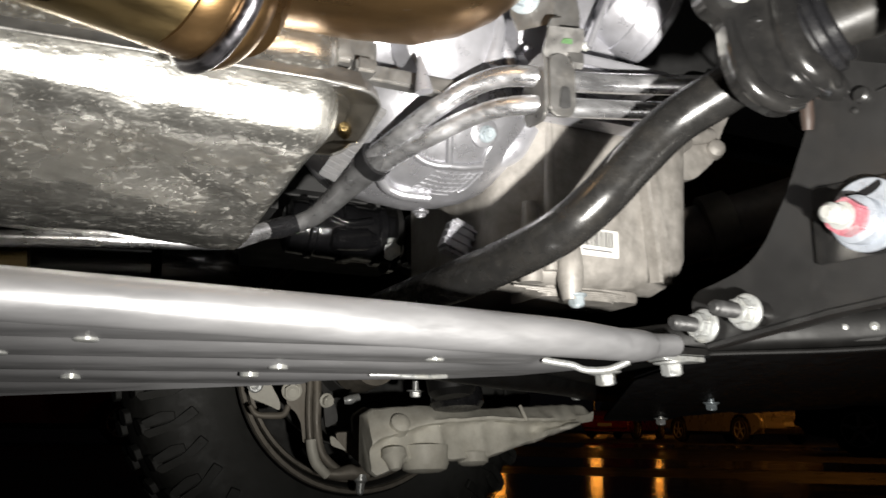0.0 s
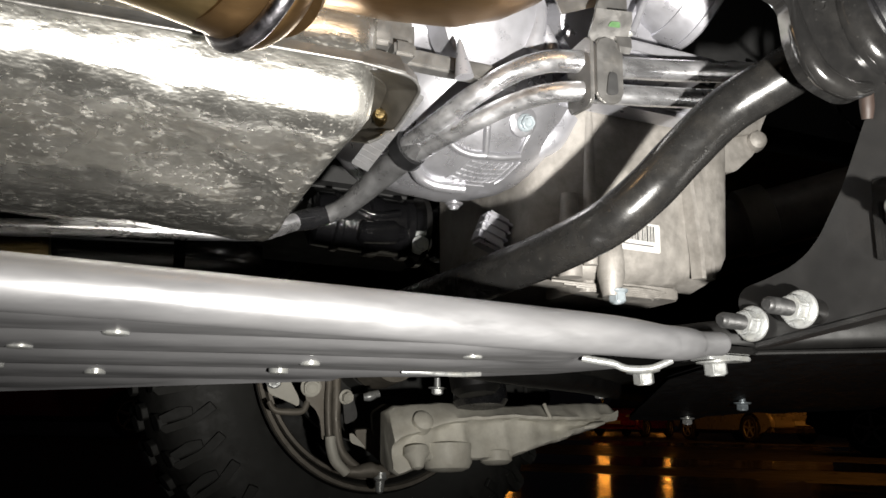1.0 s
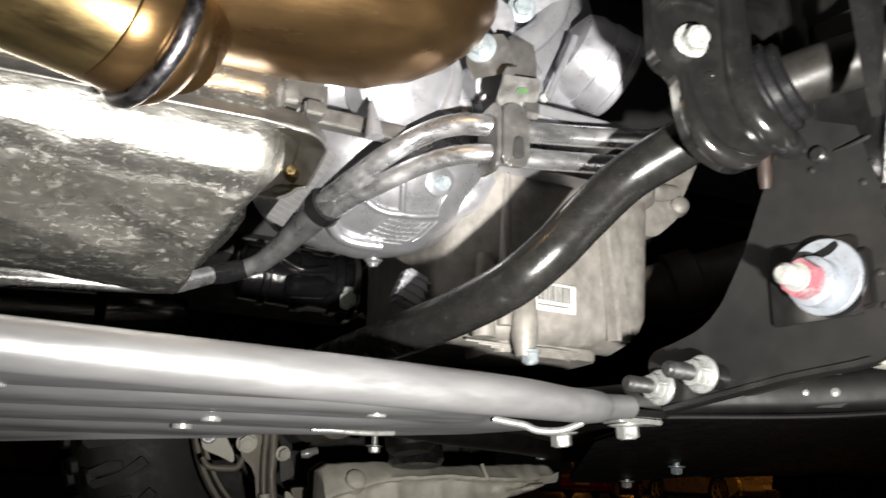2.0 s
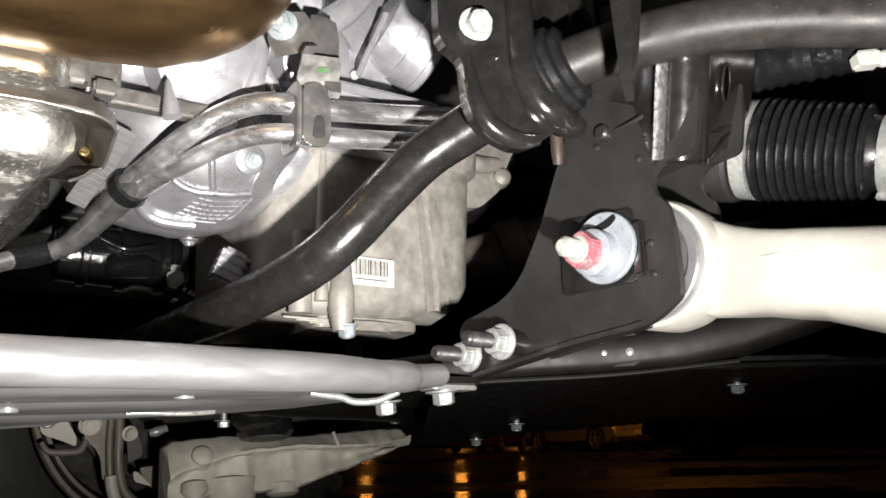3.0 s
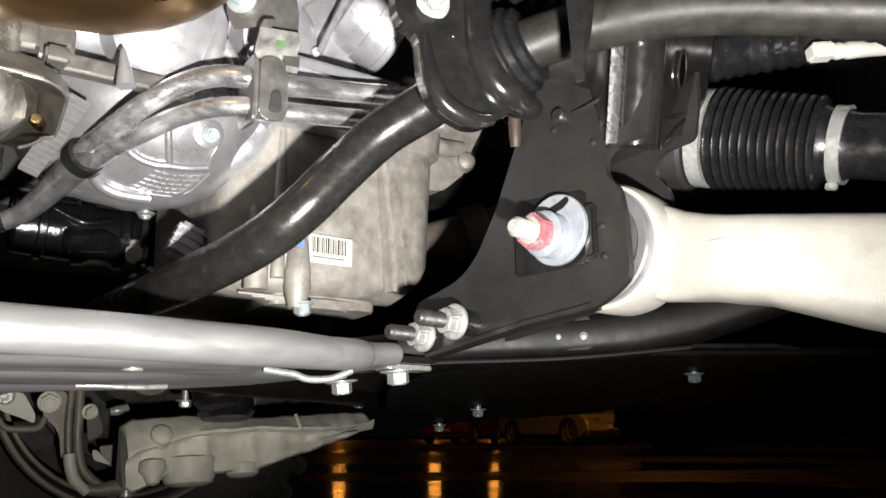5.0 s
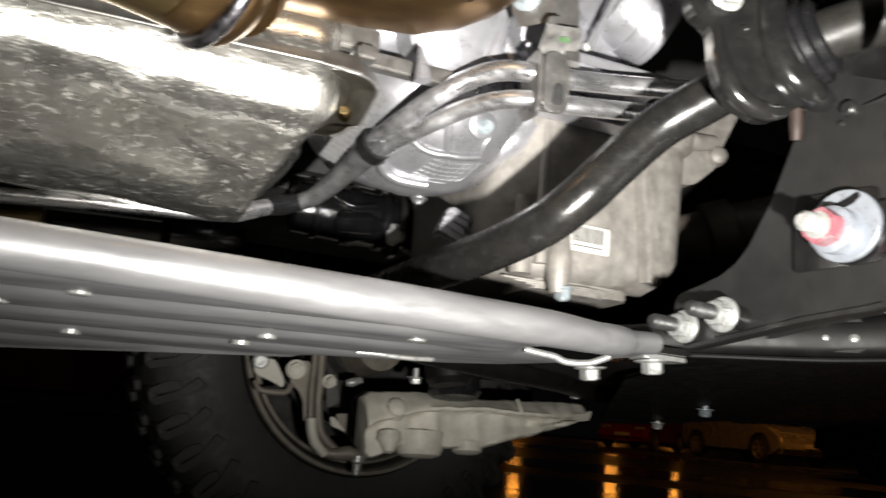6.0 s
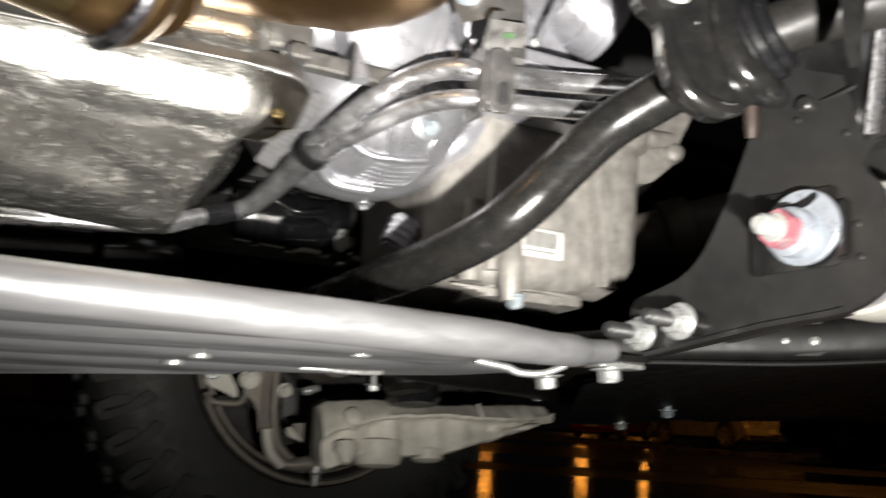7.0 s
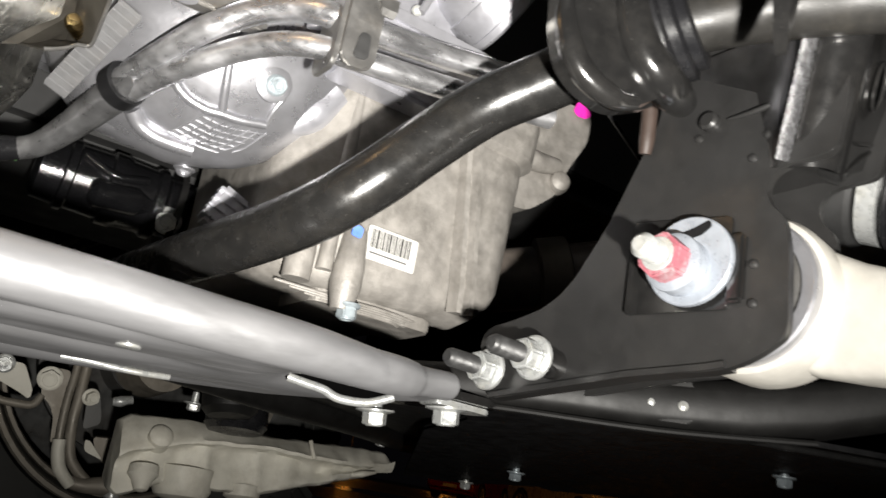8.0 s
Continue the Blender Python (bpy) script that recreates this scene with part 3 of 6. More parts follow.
def build_stud(s, z, out):
    st = thing("flange_nut_stud", face(s, z), "threaded grey stud with a white zinc flange nut", "stud", "studs on the bracket")
    m = face_m(s, z, out)
    if out > 0.004:
        part("spacer", lathe([(-0.001, 0.0098), (out, 0.0094)], face_m(s, z), 24), M_BLACK, st, "black painted spacer")
    part("flange_washer", lathe([(0.0, 0.0138), (0.0022, 0.0138), (0.0034, 0.0125)], m, 32), M_ZINC, st)
    part("nut", slab(hexagon(0.0103, 8), 0.011, face_m(s, z, out + 0.003), 0.0012), M_ZINC, st)
    part("threaded_rod", threaded(face_m(s, z, out + 0.013), 0.025, 0.0061, 0.0017), M_THREAD, st, "dull grey threaded rod")


build_stud(-0.0990, 0.3750, 0.0190)
build_stud(-0.1490, 0.3705, 0.0050)

# ---- stabiliser bar with its clamp ----
BAR = [(0.262, 0.760, 0.392), (0.280, 0.660, 0.400), (0.297, 0.575, 0.407), (0.315, 0.522, 0.417), (0.330, 0.482, 0.429), (0.348, 0.461, 0.449), (0.369, 0.448, 0.4755), (0.393, 0.431, 0.5035), (0.416, 0.404, 0.5220),
       (0.434, 0.374, 0.5380), (0.453, 0.345, 0.5510), (0.480, 0.309, 0.5590), (0.509, 0.266, 0.5600), (0.539, 0.222, 0.5520), (0.578, 0.161, 0.5330), (0.624, 0.087, 0.511), (0.68, -0.02, 0.48)]
bar = thing("stabiliser_bar", (0.41, 0.39, 0.50), "bent glossy black steel stabiliser bar held in a clamp", "stabiliser bar")
bar_line = spline(BAR, 8)
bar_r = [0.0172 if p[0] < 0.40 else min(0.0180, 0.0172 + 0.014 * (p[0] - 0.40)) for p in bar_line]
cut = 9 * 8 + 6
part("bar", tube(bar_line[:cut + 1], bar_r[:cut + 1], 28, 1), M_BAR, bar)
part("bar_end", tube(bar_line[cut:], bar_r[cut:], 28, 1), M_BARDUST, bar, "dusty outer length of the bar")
part("flattened_end", tube([(0.262, 0.762, 0.392), (0.255, 0.80, 0.390), (0.250, 0.84, 0.388)], [0.0170, 0.0175, 0.019], 20, 4, squash=0.6), M_BAR, bar)


def build_clamp():
    c = thing("bar_clamp", (0.40, 0.36, 0.50), "black cast clamp holding the stabiliser bar in a rubber bush", "clamp")
    axis = Vector((0.40, -0.86, 0.28)).normalized()
    mid = Vector((0.4225, 0.360, 0.5290))
    m = axes(mid, axis, (0, 0, 1))
    part("saddle", lathe([(-0.014, 0.022), (-0.013, 0.029), (-0.008, 0.0330), (0.002, 0.0350), (0.010, 0.0345), (0.014, 0.031), (0.014, 0.024)], m, 48), M_BLACK, c)
    # the flat ear with the bolt, and the raised channel that wraps the bush
    mm = Matrix.Translation((0.380, 0.345, 0)) @ Matrix(((0.985, 0, -0.17, 0), (-0.17, 0, -0.985, 0), (0, 1, 0, 0), (0, 0, 0, 1)))
    ear = rounded([(-0.031, 0.660), (-0.0305, 0.546), (-0.0265, 0.5385), (-0.0150, 0.5330), (-0.0128, 0.507), (-0.007, 0.491), (0.0023, 0.4828), (0.0176, 0.4769), (0.0276, 0.4781), (0.0347, 0.4816), (0.052, 0.4940), (0.050, 0.515), (0.036, 0.535), (0.034, 0.660)], 0.007, 4)
    part("ear", slab(ear, 0.010, mm, 0.003, 3), M_BLACK, c)
    rib = [mm @ Vector(p) for p in ((0.0260, 0.640, 0.002), (0.0262, 0.600, 0.007), (0.0264, 0.572, 0.009), (0.0268, 0.546, 0.010), (0.0290, 0.5270, 0.011), (0.0370, 0.5115, 0.011), (0.0480, 0.5035, 0.010), (0.060, 0.5015, 0.005), (0.074, 0.5040, -0.004))]
    part("channel", tube(rib, [0.0085, 0.0095, 0.0098, 0.0100, 0.0105, 0.0110, 0.0105, 0.008], 18, 6), M_BLACK, c)
    left = [mm @ Vector(p) for p in ((-0.0095, 0.534, 0.0075), (-0.0085, 0.515, 0.009), (-0.0035, 0.498, 0.010), (0.006, 0.4875, 0.010), (0.022, 0.4820, 0.010), (0.036, 0.4850, 0.009))]
    part("edge_bead", tube(left, [0.003, 0.0055, 0.0065, 0.0065, 0.006, 0.004], 14, 6), M_BLACK, c)
    top = [mm @ Vector(p) for p in ((-0.026, 0.574, 0.008), (-0.018, 0.582, 0.010), (0.0, 0.584, 0.010), (0.012, 0.582, 0.010))]
    part("edge_bead", tube(top, 0.003, 10, 5), M_BLACK, c)
    b = axes(mm @ Vector((-0.0052, 0.5562, 0.010)), (-0.22, -0.95, -0.2), (1, 0, 0))
    part("bolt", hex_head(b, 0.0080, 0.009, 0.0112, 10), M_ZINC, c, "bright zinc flange bolt")
    h = axes(mm @ Vector((0.0070, 0.5334, 0.010)), (-0.22, -0.95, -0.2), (1, 0, 0))
    part("drain_hole", lathe([(0, 0.0046), (0.0010, 0.0043), (0.0010, 0.0028), (-0.003, 0.0028)], h, 16), M_BLACK, c)
    for o, r in ((0.030, 0.0325), (0.0365, 0.0300), (0.043, 0.0262)):
        part("bush_ring", lathe([(o - 0.006, r - 0.002), (o - 0.0035, r), (o + 0.001, r), (o + 0.0025, r - 0.003), (o + 0.0025, r - 0.008)], m, 36), M_RUBBER, c, "black rubber bush ring")
    # casting that runs on above the bolt
    part("upper_ring", lathe([(-0.02, 0.026), (0.008, 0.026), (0.012, 0.024), (0.012, 0.017), (0.004, 0.016)], axes((0.402, 0.335, 0.618), (0.1, -0.75, -0.6)), 28), M_BLACK, c)
    part("upper_arm", tube([(0.42, 0.36, 0.585), (0.448, 0.37, 0.605), (0.49, 0.38, 0.62)], [0.016, 0.020, 0.024], 16, 5), M_BLACK, c)
    c.location, c.scale = (0.4150, 0.3810, 0.5105), (1.053, 1.053, 1.053)


build_clamp()

# ---- frame rail, strut tower, steering boot, control arm ----


def build_frame():
    f = thing("frame_rail", (0.6, 0.40, 0.60), "black painted box section frame rail", "frame rail")
    part("rail", box((0.49, 0.36, 0.585), (1.6, 0.46, 0.72), 0.012), M_BLACK, f)
    # pressed tower with two vertical folds and a black patch as an oblong hole's shade
    rings = []
    lean = Vector((-0.20, -0.36, 1.0))
    TOWER = Vector((-0.0065, 0.0043, 0.0))
    for k in range(14):
        t = k / 13
        h = 0.079 * t
        x0, x1 = 0.514, 0.632 + 0.10 * h
        plan = [(x0 + 0.014, 0.352), (x0 + 0.007, 0.326), (x0 + 0.0045, 0.3205), (x0 + 0.0105, 0.3185)] + [(x0 + 0.029 + 0.0185 * math.cos(radians(v)), 0.3185 + 0.0185 * math.sin(radians(v))) for v in range(188, 336, 7)] + [(x0 + 0.050, 0.3125), (x0 + 0.058, 0.3155), (0.588, 0.3215), (x1 - 0.010, 0.3275), (x1 - 0.003, 0.3310), (x1, 0.338), (x1, 0.36), (x1 + 0.01, 0.42), (x0 + 0.01, 0.42)]
        ring = []
        for x, y in plan:
            # foot line: level below the round fold, rising towards the flared side
            lift = 0.031 * (1 - t) ** 2 * min(1.0, max(0.0, (x - 0.555) / 0.05))
            tall = 1 + 0.38 * min(1.0, max(0.0, (x - 0.550) / 0.03))
            ring.append(Vector((x, y, 0.484)) + TOWER + lean * (h * tall + lift))
        rings.append(ring)
    part("tower", loft(rings), M_BLACK, f, angle=50)
    bead = [Vector((0.5185, 0.3165, 0.486)) + TOWER + lean * (0.077 * t) for t in np.linspace(0, 1, 16).tolist()]
    part("weld_bead", tube(bead, [0.0058 + 0.0006 * (i % 2) for i in range(46)], 12, 3, squash=0.4, up=(0, 1, 0)), M_RIPPLE, f, "rippled grey weld strip")
    flat = Vector((0.96, 0.28, 0.0)).cross(lean).normalized()
    m = axes(Vector((0.5860, 0.3203, 0.484)) + TOWER + lean * 0.064 + flat * 0.0012, flat, lean)
    ring = [(0.0118 * math.cos(t), 0.0048 * math.sin(t)) for t in np.linspace(0, 2 * math.pi, 20, endpoint=False).tolist()]
    part("hole_shade", slab(ring, 0.001, m, 0), M_HOLESHADE, f, "black slab painted as the shade of an oblong hole in the tower")
    part("hole_lip", tube([m @ Vector((1.15 * x, 1.25 * y, 0.0008)) for x, y in ring] + [m @ Vector((1.15 * ring[0][0], 0, 0.0008))], 0.0011, 8, 2), M_BLACK, f)
    fold = [Vector((x, y, 0.484)) + TOWER + lean * h - Vector((0, 0.001, 0)) for x, y, h in ((0.556, 0.3125, 0.024), (0.580, 0.3190, 0.031), (0.606, 0.3265, 0.040), (0.582, 0.3195, 0.021), (0.560, 0.3135, 0.007), (0.556, 0.3125, 0.024))]
    part("folded_foot", tube(fold, 0.0014, 8, 3), M_BLACK, f, "folded triangular foot of the tower")
    part("folded_tab", loft([[Vector((x + dx, y, z)) for dx, y in ((0, 0.268), (w * 0.5, 0.2635), (w, 0.265), (w * 0.5, 0.269))] for x, z, w in ((0.415, 0.74, 0.030), (0.4195, 0.614, 0.028), (0.4215, 0.562, 0.025), (0.424, 0.525, 0.016), (0.426, 0.499, 0.008), (0.428, 0.490, 0.004))]), M_BLACK, f, "thin folded sheet tab")
    return f


build_frame()


def build_boot():
    b = thing("steering_boot", (0.66, 0.30, 0.47), "pleated black rubber steering rack boot with steel clamps", "boot")
    a, b_end = Vector((0.6365, 0.3372, 0.5215)), Vector((0.6680, 0.2452, 0.4935))
    m = axes(a, b_end - a, (0, 0, 1))
    reach = (b_end - a).length
    prof = [(0.0, 0.034)]
    n = 12
    z = 0.012
    for i in range(n):
        w, r = (reach - 0.022) / n, 0.0412 - 0.00052 * i
        prof += [(z, r - 0.0062), (z + w * 0.2, r - 0.0022), (z + w * 0.35, r - 0.0005), (z + w * 0.5, r), (z + w * 0.65, r - 0.0005), (z + w * 0.8, r - 0.0022)]
        z += w
    prof += [(z, 0.0290), (reach - 0.004, 0.0262), (reach + 0.014, 0.0240), (reach + 0.06, 0.0240)]
    part("bellows", lathe(prof, m, 40), M_RUBBER, b)
    part("clamp", hoop([(-0.001, 0.0345), (-0.001, 0.0395), (0.0105, 0.0395), (0.0105, 0.0345)], m, 40), M_ZINC, b, "pale steel band clamp")
    part("clamp", hoop([(reach - 0.003, 0.0262), (reach - 0.003, 0.0288), (reach + 0.006, 0.0288), (reach + 0.006, 0.0262)], m, 40), M_ZINC, b, "pale steel band clamp")
    part("clamp_ear", box((-0.004, -0.003, 0), (0.004, 0.003, 0.006), 0.001, axes(m @ Vector((-0.0286, 0, reach)), m.to_3x3() @ Vector((-1, 0, 0)))), M_ZINC, b)
    part("rack_housing", lathe([(-0.11, 0.034), (-0.09, 0.043), (-0.006, 0.0435), (-0.003, 0.041)], m, 40), M_BODY, b, "black rack housing")
    part("tie_rod", lathe([(reach + 0.055, 0.016), (reach + 0.12, 0.014), (reach + 0.28, 0.012)], m, 24), M_BLACK, b)
    return b


build_boot()


def build_wire_plug():
    p = thing("wire_connector", (0.66, 0.25, 0.565), "small pale plastic wire connector on a ribbed hose", "connector")
    d = Vector((0.85, -0.50, 0.10)).normalized()
    m = axes((0.660, 0.255, 0.568), d, (0, 0, 1))
    part("body", box((-0.006, -0.007, 0), (0.006, 0.007, 0.018), 0.002, m), M_LABEL, p)
    part("neck", lathe([(0.018, 0.0055), (0.022, 0.0068), (0.026, 0.0058), (0.030, 0.0068), (0.045, 0.0060), (0.08, 0.006)], m, 16), M_LABEL, p)
    hose = [(0.615, 0.385, 0.585), (0.64, 0.33, 0.588), (0.68, 0.27, 0.590), (0.73, 0.20, 0.590)]
    line = spline(hose, 14)
    rr = [0.018 + 0.0022 * (i % 2) for i in range(len(line))]
    part("ribbed_hose", tube(line, rr, 18, 1), M_RUBBER, p, "dark ribbed hose")


build_wire_plug()


def build_near_arm():
    a = thing("lower_control_arm", (0.56, 0.28, 0.36), "pale forged aluminium lower control arm", "control arm")
    m = axes(face(0.013, 0.4205), FACE_OUT, (0, 0, 1))
    part("bush_eye", lathe([(-0.066, 0.034), (-0.062, 0.044), (-0.052, 0.0465), (-0.024, 0.0470), (-0.0195, 0.0450), (-0.018, 0.0415), (-0.018, 0.018)], m, 56), M_ARM, a)
    part("bush", lathe([(-0.066, 0.028), (-0.012, 0.0340), (-0.0115, 0.012)], m, 32), M_SHEET, a, "grey bush face")
    d = Vector((0.46, -0.888, 0.0))
    side = Vector((0.888, 0.46, 0))
    rings = []
    for k, (s, zt, zb, w) in enumerate(((0.006, 0.450, 0.388, 0.010), (0.034, 0.452, 0.380, 0.012), (0.045, 0.446, 0.379, 0.015), (0.056, 0.440, 0.378, 0.0205), (0.070, 0.435, 0.377, 0.0250), (0.085, 0.432, 0.374, 0.0268), (0.1035, 0.430, 0.371, 0.027), (0.155, 0.423, 0.353, 0.030), (0.25, 0.410, 0.325, 0.040), (0.45, 0.385, 0.280, 0.05))):
        c = Vector((0.538, 0.352, 0)) + d * s + side * (0.0085 * max(0.0, min(1.0, (0.075 - s) / 0.04)))
        h, mid = (zt - zb) / 2, (zt + zb) / 2
        ring = []
        for t in np.linspace(0, 2 * math.pi, 28, endpoint=False):
            x, z = math.cos(t), math.sin(t)
            e = 0.55
            ring.append(c + side * (w * math.copysign(abs(x) ** e, x)) + Vector((0, 0, mid + h * math.copysign(abs(z) ** e, z))))
        rings.append(ring)
    part("arm_beam", loft(rings), M_ARM, a)
    seam = [Vector((0.538, 0.352, 0)) + d * s - side * (w + 0.0004) + Vector((0, 0, z)) for s, w, z in ((0.072, 0.0255, 0.4120), (0.085, 0.0266, 0.4125), (0.1035, 0.0268, 0.4120))]
    part("parting_line", tube(seam, [0.0001, 0.0003, 0.0001], 6, 4), M_ARM, a)
    part("bush_rim", hoop([(-0.0095, 0.0345), (-0.0095, 0.0405), (-0.0110, 0.0418), (-0.0185, 0.0420), (-0.0185, 0.0345)], m, 56), M_DOME, a, "grey machined bush rim")
    return a


build_near_arm()

# ---- crossmember and undercover ----
cross = thing("crossmember", (0.55, 0.47, 0.345), "black pressed steel crossmember below the bracket", "crossmember")
rings = []
for (x, y, zt, zb, w) in ((0.46, 0.605, 0.376, 0.350, 0.020), (0.51, 0.565, 0.382, 0.352, 0.026), (0.565, 0.527, 0.388, 0.354, 0.030), (0.62, 0.485, 0.394, 0.3545, 0.030), (0.662, 0.448, 0.400, 0.357, 0.032), (0.700, 0.415, 0.408, 0.366, 0.034), (0.745, 0.375, 0.425, 0.384, 0.036), (0.80, 0.32, 0.45, 0.41, 0.036)):
    c, s = Vector((x, y, 0)), Vector((0.66, 0.75, 0)) * w
    h, mid = (zt - zb) / 2, (zt + zb) / 2
    rings.append([c + s * math.copysign(abs(math.cos(t)) ** 0.6, math.cos(t)) + Vector((0, 0, mid + h * math.copysign(abs(math.sin(t)) ** 0.6, math.sin(t)))) for t in np.linspace(0, 2 * math.pi, 24, endpoint=False).tolist()])
part("beam", loft(rings), M_MEMBER, cross)
pad = axes((0.6060, 0.4680, 0.379), (-0.70, -0.71, 0.0), (0, 0, 1))
part("stamped_pad", slab(rounded([(-0.018, -0.021), (0.013, -0.018), (0.013, 0.018), (-0.018, 0.021)], 0.007), 0.006, pad, 0.005, 3), M_MEMBER, cross, "raised stamped pad")
# two pale dots paint the highlights on the curved black stamping
for v in (-0.011, 0.011):
    part("rivet", lathe([(0, 0.0040), (0.002, 0.0035), (0.003, 0.0015)], pad @ Matrix.Translation((-0.0063, v, 0.0066)), 16), M_ZINC, cross, "zinc dot painted as a highlight on the pad")
part("flange_seam", tube([(0.465, 0.580, 0.3505), (0.52, 0.532, 0.3525), (0.60, 0.468, 0.3545), (0.68, 0.400, 0.362)], 0.0022, 8, 5), M_MEMBER, cross)


def cover_z(y):
    return 0.3625 - 0.105 * max(0.0, y - 0.56)


def build_undercover():
    u = thing("undercover", (0.9, 0.85, 0.35), "black plastic engine undercover held by small bolts", "undercover")
    rings = []
    for side in (0, 1):
        for j in (range(44) if side == 0 else range(43, -1, -1)):
            row = []
            for x in np.linspace(0.50, 1.45, 40).tolist():
                near = 0.560 - 0.573 * (x - 0.50)
                far = float(np.interp(x, [0.5, 0.6, 0.7, 0.8, 0.9, 1.0, 1.2, 1.45], [1.10, 1.095, 1.06, 0.985, 0.93, 0.89, 0.86, 0.85]))
                y = near + (far - near) * j / 43
                step = 0.004 if (x - 0.50) % 0.30 > 0.19 else 0.0
                lip = 0.004 if j == 43 else 0.0
                row.append(Vector((x + (0.06 + 0.15 * max(0.0, y - 0.56) + 0.42 * max(0.0, y - 0.75)) * min(1.0, max(0.0, y - near) / 0.1) * (1.45 - x) / 0.95, y, cover_z(y) + step - lip + 0.004 * side)))
            rings.append(row)
    bm = loft(rings + [rings[0]], closed=False, caps=False)
    bmesh.ops.remove_doubles(bm, verts=bm.verts, dist=0.0003)
    part("panel", bm, M_PLASTIC, u)
    for x, y, mat, name in ((0.817, 0.884, M_BLUEZINC, "pale blue zinc bolt"), (0.901, 0.572, M_BLUEZINC, "pale blue zinc bolt"), (0.874, 1.066, M_ZINC, "white zinc bolt")):
        m = axes((x, y, cover_z(y) - 0.002), (0, 0, -1), (1, 0, 0))
        part("bolt", hex_head(m, 0.0082, 0.008, 0.0115, 15, 0.01), mat, u, name)
    part("rail_edge", tube([(0.500, 0.560, 0.3585), (0.572, 0.519, 0.3600), (0.654, 0.472, 0.3618), (0.80, 0.388, 0.3625), (1.2, 0.16, 0.3625)], 0.0028, 10, 4), M_BLACK, u)
    return u


build_undercover()

bridge = thing("rear_crossmember", (0.6, 1.0, 0.35), "black crossmember behind the skid plate", "crossmember")
part("beam", tube([(0.33, 0.80, 0.365), (0.50, 0.90, 0.362), (0.66, 1.02, 0.362), (0.80, 1.16, 0.36), (0.95, 1.28, 0.36)], [0.024, 0.026, 0.026, 0.024, 0.022], 18, 5), M_MEMBER, bridge)
part("bush_housing", lathe([(-0.05, 0.030), (-0.010, 0.036), (0.012, 0.034), (0.020, 0.026), (0.022, 0.010)], axes((0.495, 1.05, 0.350), (0.05, -0.2, -1)), 28), M_MEMBER, bridge)
part("web", slab(rounded([(0.36, 0.72), (0.58, 0.62), (0.82, 0.78), (0.97, 0.98), (0.97, 1.24), (0.60, 1.24), (0.45, 0.95)], 0.03), 0.005, Matrix.Translation((0, 0, 0.357)), 0.0015), M_MEMBER, bridge)
for x, z in ((0.484, 0.344), (0.775, 0.347)):
    part("bolt", hex_head(axes((x, 1.16, z), (0, 0, -1), (1, 0, 0)), 0.009, 0.008, 0.014, 15, 0.014), M_ZINC, bridge, "white zinc bolt")

# ---- oil pan ----


